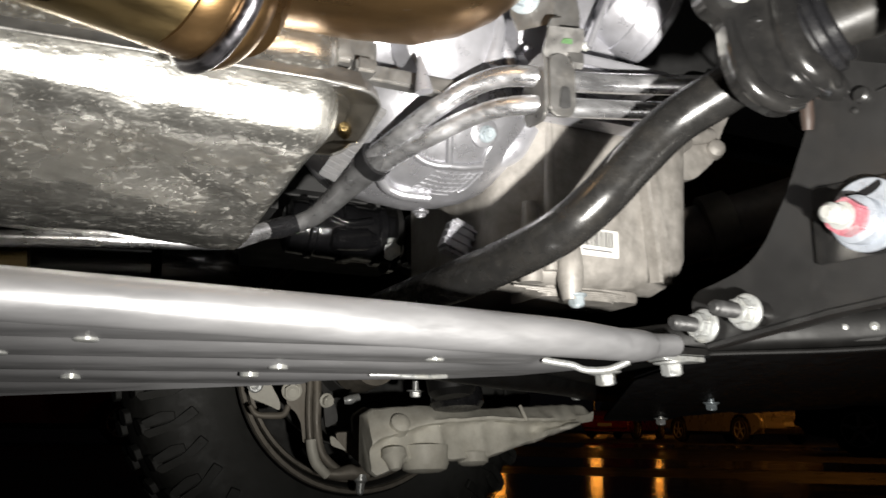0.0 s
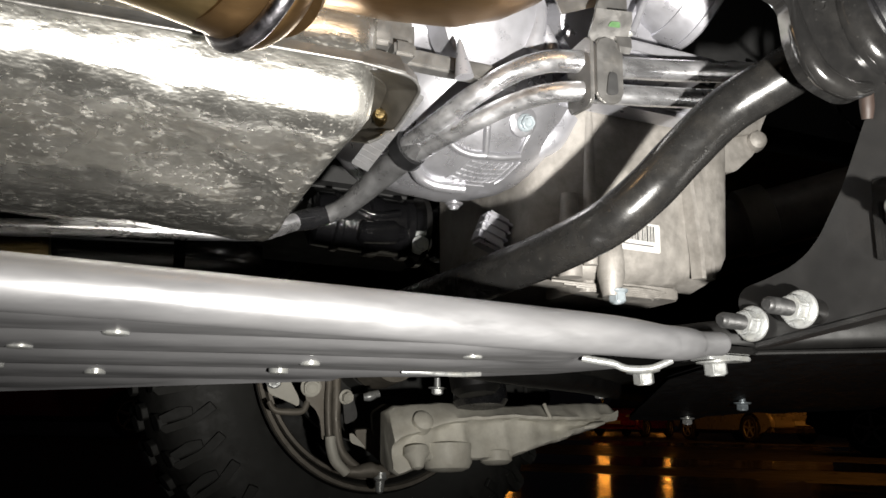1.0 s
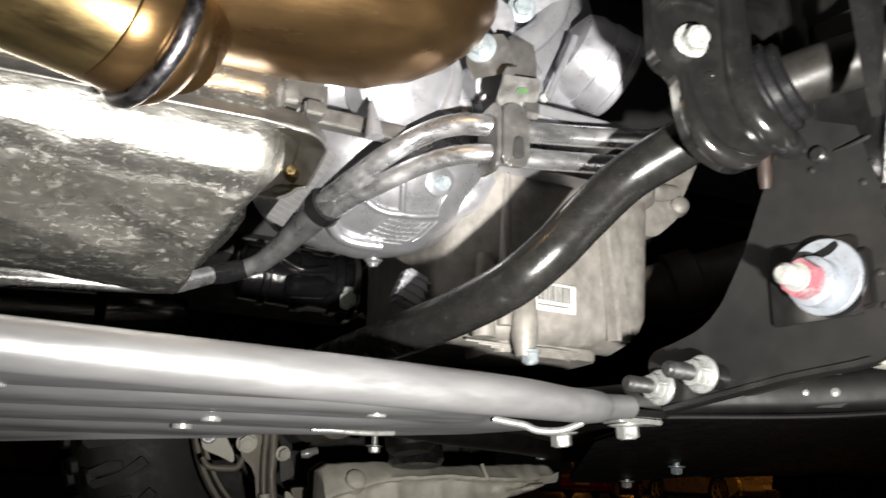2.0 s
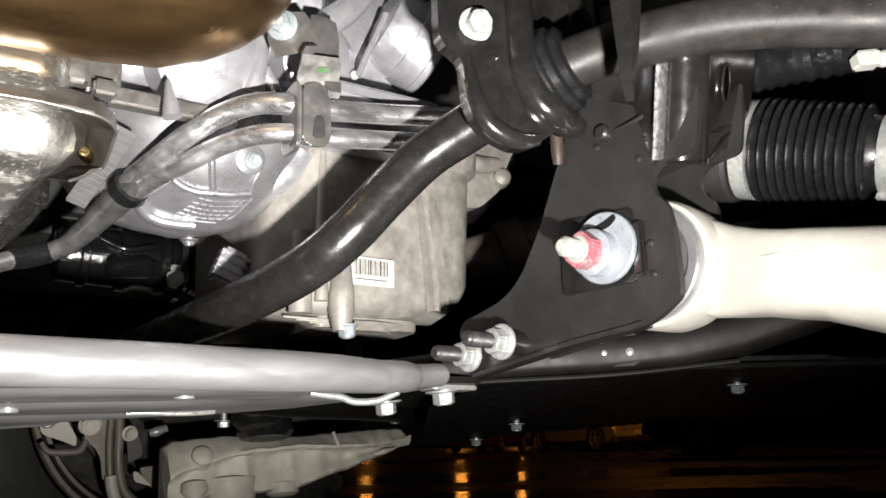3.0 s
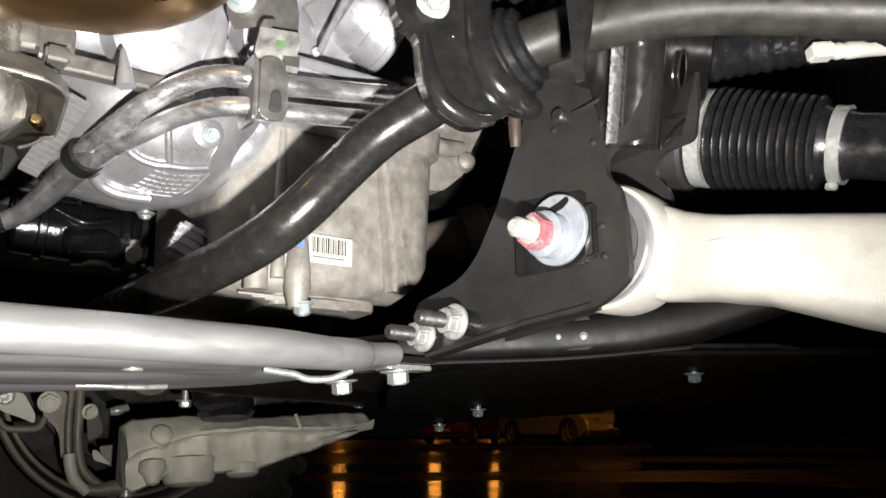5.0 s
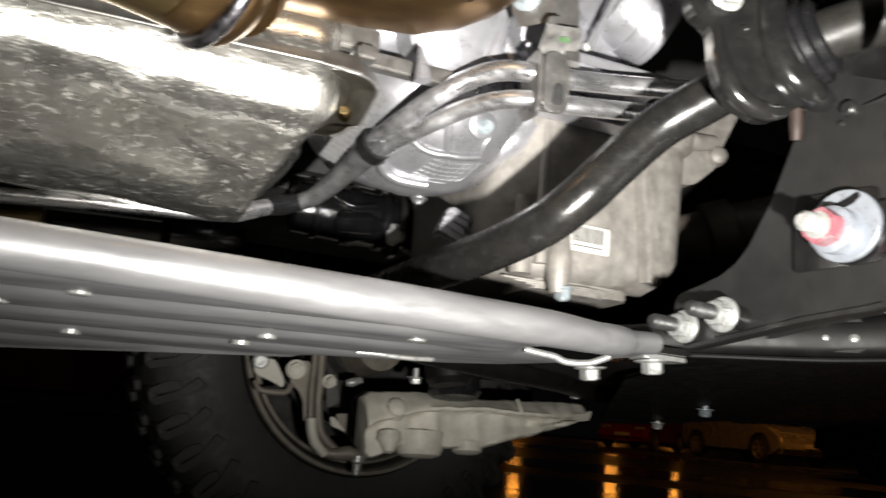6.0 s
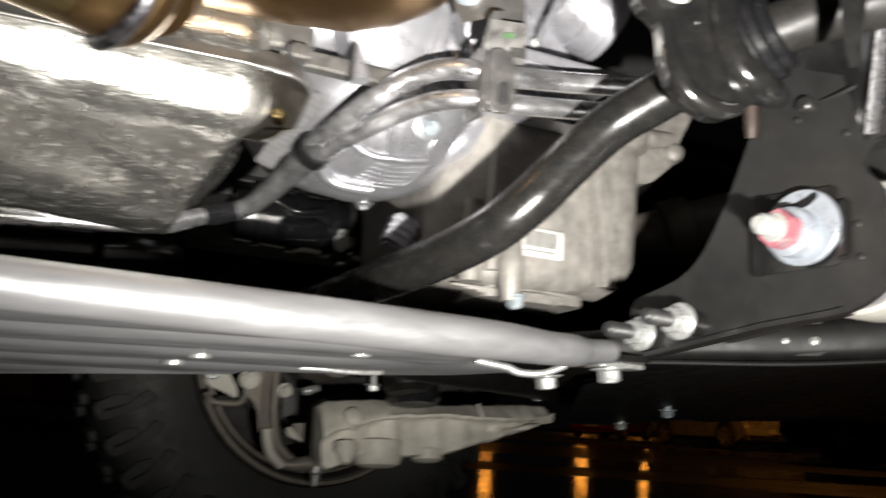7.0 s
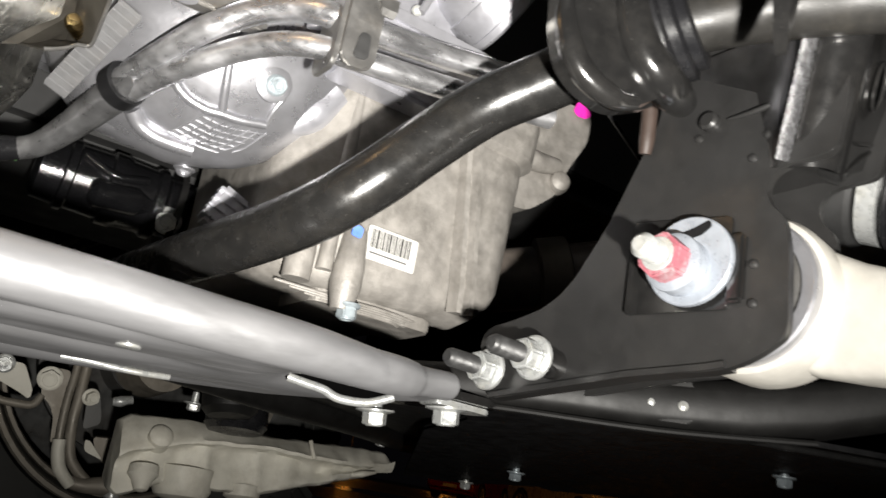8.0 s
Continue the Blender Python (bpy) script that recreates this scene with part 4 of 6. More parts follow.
def build_oil_pan():
    o = thing("oil_pan", (0.45, 0.65, 0.40), "sand-cast aluminium oil pan with a barcode label", "oil pan")
    x0, x1 = 0.352, 0.548

    def ring(z, inset, cut):
        a, b, y0, y1 = x0 + inset, x1 - inset, 0.578 + inset, 0.80
        pts = [(a + 0.028, y0 - 0.002), (b - 0.02, y0 + 0.008), (b, y0 + 0.03), (b, y1), (a - 0.02, y1), (a - 0.015, y0 + 0.03)]
        return [Vector((x, y, z + cut * max(0, (x - 0.50) / 0.05))) for x, y in rounded(pts, 0.012, 4)]

    part("shell", loft([ring(0.409, 0.018, 0.028), ring(0.4115, 0.008, 0.03), ring(0.416, 0.003, 0.03), ring(0.425, 0.0, 0.03), ring(0.56, -0.004, 0.0), ring(0.565, -0.010, 0), ring(0.60, -0.012, 0)]), M_PAN, o)
    part("rib", loft([[Vector((0.4905 + dx + lean, 0.5775 + dy, z)) for dx, dy in ((-0.0105, 0.004), (-0.0075, -0.0065), (-0.0035, -0.007), (-0.001, -0.001), (0.001, -0.001), (0.0035, -0.007), (0.0075, -0.0065), (0.0105, 0.004))] for z, lean in ((0.418, 0.004), (0.44, 0.003), (0.56, -0.012))]), M_PAN, o)
    # cooling fins along the bottom edge
    for k in range(5):
        z = 0.4065 - 0.0016 * k
        part("bottom_fin", tube([(0.352 + 0.012 * k, 0.598, z + 0.002), (0.40, 0.590, z), (0.44, 0.589, z), (0.478 - 0.006 * k, 0.598, z)], 0.0013, 8, 4), M_PAN, o)
    part("bottom_step", slab(rounded([(0.38, 0.592), (0.482, 0.594), (0.488, 0.66), (0.38, 0.66)], 0.008), 0.010, Matrix.Translation((0, 0, 0.401)), 0.003), M_PAN, o)
    # boss with the drain plug
    part("drain_boss", lathe([(0.395, 0.0075), (0.404, 0.0095), (0.412, 0.0115), (0.425, 0.0112), (0.452, 0.0085), (0.458, 0.003)], Matrix.Translation((0.3945, 0.574, 0)), 24), M_PAN, o)
    part("drain_plug", hex_head(axes((0.3985, 0.572, 0.4), (0.05, -0.05, -1), (1, 0, 0)), 0.0075, 0.008, 0.0092, 10), M_BLUEZINC, o, "pale zinc drain plug")
    part("boss", lathe([(0.409, 0.010), (0.43, 0.010), (0.48, 0.007)], Matrix.Translation((0.361, 0.583, 0)), 20), M_PAN, o)
    part("boss", lathe([(0.42, 0.006), (0.56, 0.005)], Matrix.Translation((0.378, 0.5785, 0)), 14), M_PAN, o)
    part("paint_mark", slab(rounded([(-0.004, -0.004), (0.004, -0.005), (0.005, 0.003), (-0.003, 0.005)], 0.002), 0.001, axes((0.3900, 0.5640, 0.4500), (0, -1, 0), (1, 0, 0)), 0), M_BLUE, o, "blue paint mark")
    # lug on the side with its bolt
    part("lug", slab(rounded([(0.535, 0.535), (0.575, 0.540), (0.604, 0.565), (0.613, 0.592), (0.634, 0.630), (0.636, 0.662), (0.587, 0.660), (0.565, 0.625), (0.53, 0.61)], 0.008), 0.020, Matrix(((1, 0, 0, 0), (0, 0, 1, 0.618), (0, 1, 0, 0), (0, 0, 0, 1))), 0.004), M_PAN, o)
    part("lug_arm", tube([(0.53, 0.606, 0.588), (0.565, 0.612, 0.585), (0.60, 0.618, 0.592)], [0.008, 0.010, 0.008], 14, 4), M_PAN, o)
    part("bolt", lathe([(-0.002, 0.0105), (0.004, 0.0105), (0.010, 0.009), (0.013, 0.005)], axes((0.605, 0.620, 0.577), (-0.3, -0.95, 0)), 20), M_PAN, o, "grey domed bolt")
    part("paint_mark", slab(rounded([(-0.010, -0.003), (-0.004, -0.007), (0.006, -0.006), (0.013, 0.000), (0.008, 0.005), (-0.006, 0.008)], 0.003), 0.001, axes((0.620, 0.6165, 0.658), (0, -1, 0), (1, 0, 0)), 0), M_PINK, o, "magenta paint mark")
    return o


build_oil_pan()


def build_label():
    lb = thing("barcode_label", (0.423, 0.575, 0.437), "white barcode sticker on the oil pan", "label")
    m = Matrix(((0.999, 0, 0.04, 0.4245), (0.04, 0, -0.999, 0.5745), (0, 1, 0, 0.4485), (0, 0, 0, 1)))
    part("film", slab(rounded([(-0.0215, -0.0125), (0.0215, -0.0125), (0.0215, 0.0125), (-0.0215, 0.0125)], 0.002), 0.0012, m, 0), M_LABEL, lb)
    x = -0.0185
    widths = (1, 2, 1, 3, 1, 1, 2, 1, 2, 3, 1, 1, 2, 1, 1, 3, 1, 2, 1, 2)
    for i, w in enumerate(widths):
        ww = w * 0.00055
        part("code_bar", slab([(x, -0.0035), (x + ww, -0.0035), (x + ww, 0.0105), (x, 0.0105)], 0.0003, m @ Matrix.Translation((0, 0, 0.0012)), 0), M_INK_SHADE, lb)
        x += ww + 0.00085
    part("text_bar", slab([(-0.018, -0.0078), (0.014, -0.0078), (0.014, -0.0066), (-0.018, -0.0066)], 0.0003, m @ Matrix.Translation((0, 0, 0.0012)), 0), M_HATCH, lb, "small unreadable line of print")


build_label()

# ---- gearbox ----
DOME_C, DOME_R = Vector((0.29, 0.669, 0.5945)), Vector((0.13, 0.12, 0.12))


def belly(x, y):
    """Height of the flattened underside, which rises towards the far side."""
    xs = [0.20, 0.25, 0.272, 0.303, 0.329, 0.355, 0.40]
    z0 = float(np.interp(x, xs, [0.488, 0.4815, 0.4775, 0.4805, 0.490, 0.520, 0.56]))
    y0 = float(np.interp(x, xs, [0.660, 0.6545, 0.6485, 0.6330, 0.622, 0.596, 0.58]))
    return z0 + 0.42 * (y - y0) if y > y0 else 0.0


def on_dome(x, y, lift=0.0):
    """The place on the lower housing below (x, y)."""
    u, v = (x - DOME_C.x) / DOME_R.x, (y - DOME_C.y) / DOME_R.y
    w = math.sqrt(max(0.0, 1 - u * u - v * v))
    p = Vector((x, y, max(DOME_C.z - DOME_R.z * w, belly(x, y))))
    n = Vector((u / DOME_R.x, v / DOME_R.y, -w / DOME_R.z)).normalized()
    return p + n * lift, n


def build_gearbox():
    g = thing("gearbox", (0.3, 0.68, 0.49), "bright cast aluminium gearbox with a ribbed round lower housing", "gearbox")
    rings = []
    for a in np.linspace(-0.5, 0.5, 44):
        t = a * math.pi
        rings.append([Vector((DOME_C.x + DOME_R.x * math.sin(t), DOME_C.y + DOME_R.y * math.cos(t) * math.cos(f), DOME_C.z - DOME_R.z * math.cos(t) * math.sin(f))) if abs(math.cos(t)) > 1e-6 else Vector((DOME_C.x + DOME_R.x * math.sin(t), DOME_C.y + 1e-5 * math.cos(f), DOME_C.z - 1e-5 * math.sin(f))) for f in np.linspace(0, 2 * math.pi, 72, endpoint=False).tolist()])
    for ring in rings:
        for p in ring:
            p.z = max(p.z, belly(p.x, p.y))
    part("lower_housing", loft(rings), M_DOME, g)
    part("side_tip", tube([(0.262, 0.640, 0.497), (0.235, 0.655, 0.494), (0.2135, 0.676, 0.4930)], [0.016, 0.011, 0.002], 16, 4, squash=0.6), M_DOME, g)

    def rib(pts, r, name="rib"):
        line = [on_dome(x, y, r * 0.3)[0] for x, y in pts]
        return part(name, tube(line, r, 10, 5), M_DOME, g)

    rib([(0.236, 0.619), (0.244, 0.6245), (0.255, 0.6255), (0.268, 0.6225), (0.281, 0.6195)], 0.0058)
    rib([(0.247, 0.580), (0.252, 0.5875), (0.262, 0.5905), (0.275, 0.5905), (0.286, 0.589)], 0.0036)
    rib([(0.277, 0.567), (0.281, 0.577), (0.286, 0.589)], 0.0030)
    rib([(0.286, 0.589), (0.300, 0.5885), (0.316, 0.588)], 0.0036)
    rib([(0.316, 0.588), (0.317, 0.580), (0.320, 0.574)], 0.0022)
    # raised lattice
    for k in range(8):
        x = 0.262 + 0.0062 * k
        rib([(x, 0.616 - 0.0006 * k), (x + 0.006, 0.607), (x + 0.011, 0.599), (x + 0.015, 0.5935)], 0.0007, "lattice_rib")
    for k in range(6):
        y = 0.5955 + 0.0042 * k
        rib([(0.276 - 0.0030 * k, y), (0.294 - 0.003 * k, y), (0.318 - 0.0042 * k, y - 0.001)], 0.0007, "lattice_rib")
    p, n = on_dome(0.310, 0.569, 0.0)
    part("bolt_boss", lathe([(-0.02, 0.015), (0.001, 0.0125), (0.002, 0.010)], axes(p, n + Vector((0, -0.5, 0))), 24), M_DOME, g)
    part("bolt", hex_head(axes(p + n * 0.003, n + Vector((-0.1, -0.7, 0)), (1, 0, 0)), 0.0062, 0.005, 0.0074, 5), M_BLUEZINC, g, "pale blue zinc bolt")
    part("bolt_boss", tube([(0.332, 0.600, 0.515), (0.346, 0.594, 0.530), (0.358, 0.592, 0.552)], [0.006, 0.015, 0.018], 18, 4), M_CAST, g)
    part("sump_nut", hex_head(axes((0.285, 0.650, 0.4800), (0, 0.1, -1), (1, 0, 0)), 0.006, 0.003, 0.008, 0), M_DOME, g)
    # rim flange where the housing meets the casing
    ringline = [Vector((DOME_C.x + 0.134 * math.cos(t), DOME_C.y + 0.10 * math.sin(t), 0.585 + 0.02 * math.cos(t))) for t in np.linspace(0, 2 * math.pi, 40)]
    part("joint_flange", tube(ringline, 0.008, 12, 2), M_CAST, g)
    # main casing along the vehicle, with its stepped side
    prof = [(0.555, 0.600), (0.548, 0.586), (0.560, 0.574), (0.60, 0.568), (0.70, 0.56), (0.84, 0.58), (0.86, 0.70), (0.82, 0.82), (0.62, 0.84), (0.56, 0.80), (0.535, 0.72), (0.530, 0.66), (0.535, 0.625)]
    rings = []
    for x, k in ((0.13, 0.80), (0.135, 0.95), (0.15, 0.98), (0.25, 1.0), (0.37, 1.0), (0.43, 0.96), (0.455, 0.90)):
        rings.append([Vector((x, 0.70 + (y - 0.70) * k, 0.70 + (z - 0.70) * k + 0.02 * min(0, x - 0.2))) for y, z in rounded(prof, 0.02, 4)])
    part("casing", loft(rings), M_CAST, g)
    # webs and bosses on the side of the casing
    for x, z0, z1, w in ((0.245, 0.575, 0.64, 0.006), (0.300, 0.60, 0.70, 0.012), (0.345, 0.60, 0.72, 0.009)):
        part("web", loft([[Vector((x + dx, 0.535 + dy, z)) for dx, dy in ((-w, 0.02), (-w * 0.5, -0.008), (w * 0.5, -0.008), (w, 0.02))] for z in (z0, (z0 + z1) / 2, z1)]), M_CAST, g)
    part("spike", lathe([(0, 0.0070), (0.012, 0.0048), (0.026, 0.0022), (0.029, 0.0008)], axes((0.2325, 0.514, 0.5315), (-0.15, 0, 1)), 14), M_CAST, g, "pointed casting lug")
    part("side_boss", lathe([(-0.03, 0.030), (0.0, 0.026), (0.006, 0.022), (0.007, 0.010)], axes((0.325, 0.52, 0.655), (-0.2, -0.9, -0.3)), 28), M_CAST, g)
    part("side_boss", lathe([(-0.03, 0.020), (0.008, 0.016), (0.012, 0.012)], axes((0.375, 0.515, 0.69), (-0.2, -0.9, -0.3)), 24), M_CAST, g)
    part("rib", tube([(0.381, 0.516, 0.600), (0.389, 0.514, 0.622), (0.398, 0.512, 0.644), (0.406, 0.512, 0.662)], [0.0030, 0.0028, 0.0028, 0.004], 10, 5), M_CAST, g)
    part("pin", lathe([(-0.004, 0.0040), (0.002, 0.0038), (0.003, 0.002)], axes((0.3795, 0.519, 0.602), (-0.3, -0.8, -0.5)), 14), M_ZINC, g)
    part("rib", tube([(0.296, 0.530, 0.572), (0.298, 0.525, 0.590), (0.300, 0.525, 0.610), (0.306, 0.528, 0.64)], [0.010, 0.0075, 0.007, 0.009], 14, 5), M_CAST, g)
    part("rib", tube([(0.318, 0.531, 0.562), (0.312, 0.527, 0.578), (0.304, 0.526, 0.592)], [0.008, 0.006, 0.005], 14, 5), M_CAST, g)
    part("bulge", lathe([(-0.02, 0.046), (0.004, 0.042), (0.012, 0.030), (0.015, 0.012)], axes((0.262, 0.530, 0.592), (0.05, -0.95, -0.3)), 32), M_CAST, g)
    part("bulge", lathe([(-0.02, 0.036), (0.004, 0.033), (0.010, 0.024), (0.012, 0.008)], axes((0.350, 0.528, 0.610), (0.1, -0.95, -0.3)), 32), M_CAST, g)
    part("step_ridge", tube([(0.340, 0.520, 0.628), (0.352, 0.515, 0.640), (0.368, 0.513, 0.655), (0.385, 0.513, 0.680), (0.392, 0.515, 0.705)], [0.010, 0.012, 0.012, 0.012, 0.013], 16, 5), M_CAST, g)
    # turned barrel with a raised band
    m = axes((0.408, 0.532, 0.667), (0.86, -0.05, -0.36))
    part("barrel", lathe([(0.0, 0.020), (0.006, 0.034), (0.016, 0.038), (0.030, 0.0385), (0.0305, 0.0400), (0.0320, 0.0405), (0.050, 0.0405), (0.0505, 0.0420), (0.056, 0.0420), (0.058, 0.040), (0.060, 0.02)], m, 48), M_CAST, g)
    part("side_plate", box((0.06, 0.528, 0.545), (0.20, 0.545, 0.575), 0.003), M_SHEET, g, "flat dull sheet beside the casing")
    part("casing_bolt", hex_head(axes((0.351, 0.508, 0.672), (-0.3, -0.9, -0.3), (1, 0, 0)), 0.0080, 0.008, 0.012, 5), M_BLUEZINC, g, "pale blue zinc bolt")
    # rail and flange on the right
    part("casing_flange", box((0.338, 0.497, 0.571), (0.452, 0.545, 0.584), 0.003), M_CAST, g)
    part("lower_rail", box((0.34, 0.545, 0.552), (0.475, 0.575, 0.575), 0.004), M_CAST, g)
    return g


build_gearbox()

# ---- coolant pipes and their clip ----


def build_pipes():
    p = thing("coolant_pipes", (0.23, 0.61, 0.50), "pair of bright aluminium coolant pipes tied together", "pipes")
    up = [(0.47, 0.475, 0.566), (0.39, 0.480, 0.554), (0.330, 0.482, 0.546), (0.308, 0.486, 0.547), (0.290, 0.500, 0.549), (0.272, 0.516, 0.544), (0.252, 0.535, 0.531), (0.236, 0.565, 0.518), (0.222, 0.606, 0.508)]
    low = [(0.47, 0.470, 0.541), (0.39, 0.475, 0.530), (0.330, 0.478, 0.523), (0.308, 0.486, 0.524), (0.290, 0.500, 0.524), (0.272, 0.520, 0.520), (0.254, 0.545, 0.512), (0.240, 0.575, 0.506), (0.228, 0.608, 0.500)]
    part("upper_pipe", tube(up, 0.0082, 20, 6), M_PIPE, p)
    part("lower_pipe", tube(low, 0.0075, 20, 6), M_PIPE, p)
    part("sleeve", tube([(0.232, 0.590, 0.5065), (0.223, 0.612, 0.501), (0.213, 0.640, 0.491), (0.203, 0.662, 0.480), (0.192, 0.679, 0.470), (0.179, 0.688, 0.4640)], [0.0080, 0.0122, 0.0112, 0.0098, 0.0085, 0.008], 20, 6), M_SLEEVE, p, "grey sleeve over the joined pipes")
    m = axes((0.224, 0.606, 0.504), Vector((-0.35, 0.90, -0.28)))
    part("strap", hoop([(-0.0055, 0.0118), (-0.0055, 0.0152), (0.0055, 0.0152), (0.0055, 0.0118)], m, 28), M_PLASTIC, p, "black rubber strap")
    part("fitting", tube([(0.181, 0.687, 0.465), (0.166, 0.685, 0.459), (0.150, 0.675, 0.4525)], [0.0085, 0.0095, 0.008], 14, 4), M_RUBBER, p, "black hose fitting")
    part("return_line", tube([(0.152, 0.676, 0.453), (0.134, 0.664, 0.443), (0.116, 0.656, 0.4350), (0.052, 0.655, 0.4288), (-0.06, 0.655, 0.4192), (-0.6, 0.655, 0.372)], [0.0075, 0.0075, 0.0065, 0.0065, 0.0065, 0.0065], 16, 5), M_PIPE, p, "thin bright metal line")
    part("paint_mark", lathe([(-0.0008, 0.0084), (-0.0008, 0.0088), (0.0008, 0.0088), (0.0008, 0.0084)], axes((0.1785, 0.688, 0.464), (-0.8, 0.2, -0.4)), 18), M_GREEN, p, "green paint mark")
    return p


build_pipes()


def build_clip():
    c = thing("pipe_clip", (0.335, 0.48, 0.51), "bent steel clip and bracket holding the pipes", "clip")
    loop = rounded([(0.3125, 0.5095), (0.334, 0.5115), (0.334, 0.5585), (0.3125, 0.560)], 0.008, 4)
    part("strap", slab(loop, 0.004, Matrix(((1, 0, 0, 0), (0, 0, -1, 0.470), (0, 1, 0, 0), (0, 0, 0, 1))), 0.0012), M_SHEET, c)
    part("strap_side", slab(rounded([(0.470, 0.508), (0.500, 0.510), (0.500, 0.560), (0.470, 0.562)], 0.006), 0.003, Matrix(((0, 0, 1, 0.3095), (1, 0, 0, 0), (0, 1, 0, 0), (0, 0, 0, 1))), 0.001), M_SHEET, c)
    slot = rounded([(0.319, 0.5155), (0.329, 0.517), (0.328, 0.5335), (0.3215, 0.533)], 0.0035, 3)
    # the slot is not cut: a flat dark patch paints its shade
    part("slot", slab(slot, 0.0012, Matrix(((1, 0, 0, 0), (0, 0, -1, 0.4658), (0, 1, 0, 0), (0, 0, 0, 1))), 0), M_INK_SHADE, c, "dark patch painted as the shade inside a slot")
    # saddle over the top and the tall bracket with its bolt
    def sheet(rows, t=0.0022):
        """A bent strip: rows of (left, right) edge places, thickened away from the viewer."""
        off = Vector((0, t, t * 0.3))
        return loft([[Vector(a), Vector(b), Vector(b) + off, Vector(a) + off] for a, b in rows])

    part("saddle", sheet((((0.308, 0.4585, 0.5755), (0.338, 0.4585, 0.5795)), ((0.3075, 0.4605, 0.5690), (0.3395, 0.4605, 0.5730)), ((0.3085, 0.4690, 0.5600), (0.3405, 0.4690, 0.5625)), ((0.3110, 0.4700, 0.5570), (0.3380, 0.4700, 0.5570)))), M_SHEET, c)
    part("hook", sheet((((0.3075, 0.4590, 0.5750), (0.3165, 0.4585, 0.5770)), ((0.3110, 0.4600, 0.5830), (0.3190, 0.4595, 0.5850)), ((0.3150, 0.4630, 0.5870), (0.3205, 0.4630, 0.5885)))), M_SHEET, c)
    part("saddle_tongue", sheet((((0.329, 0.4660, 0.5620), (0.342, 0.4660, 0.5640)), ((0.330, 0.4640, 0.5540), (0.341, 0.4640, 0.5545)), ((0.332, 0.4660, 0.5500), (0.340, 0.4660, 0.5505)))), M_SHEET, c)
    part("bracket", sheet((((0.3185, 0.4605, 0.5775), (0.3395, 0.4605, 0.5795)), ((0.3195, 0.4690, 0.5830), (0.3415, 0.4690, 0.5850)), ((0.3200, 0.4700, 0.6000), (0.3420, 0.4700, 0.6010)), ((0.3190, 0.4710, 0.6120), (0.3400, 0.4710, 0.6150)), ((0.3210, 0.4740, 0.6185), (0.3310, 0.4740, 0.6200)))), M_SHEET, c)
    part("bracket_foot", sheet((((0.299, 0.489, 0.5840), (0.3195, 0.4705, 0.5860)), ((0.294, 0.491, 0.5980), (0.3200, 0.4705, 0.6000)), ((0.293, 0.491, 0.6130), (0.3190, 0.4715, 0.6120)), ((0.298, 0.489, 0.6210), (0.3150, 0.4740, 0.6190)))), M_SHEET, c)
    aim = (-0.62, -0.76, -0.1)
    part("bolt", hex_head(axes((0.3020, 0.484, 0.6085), aim, (0, 0, 1)), 0.0080, 0.008, 0.0118, 5), M_BLUEZINC, c, "pale blue zinc bolt")
    part("stud_end", threaded(axes((0.2965, 0.477, 0.6078), aim), 0.012, 0.0048), M_ZINC, c)
    part("paint_mark", slab(rounded([(0, 0), (0.010, 0.001), (0.008, 0.005), (0.001, 0.004)], 0.0015), 0.0006, axes((0.320, 0.4632, 0.5665), (0, -0.72, -0.69), (1, 0, 0)), 0), M_GREEN, c, "green paint mark")
    return c


build_clip()

# ---- exhaust ----


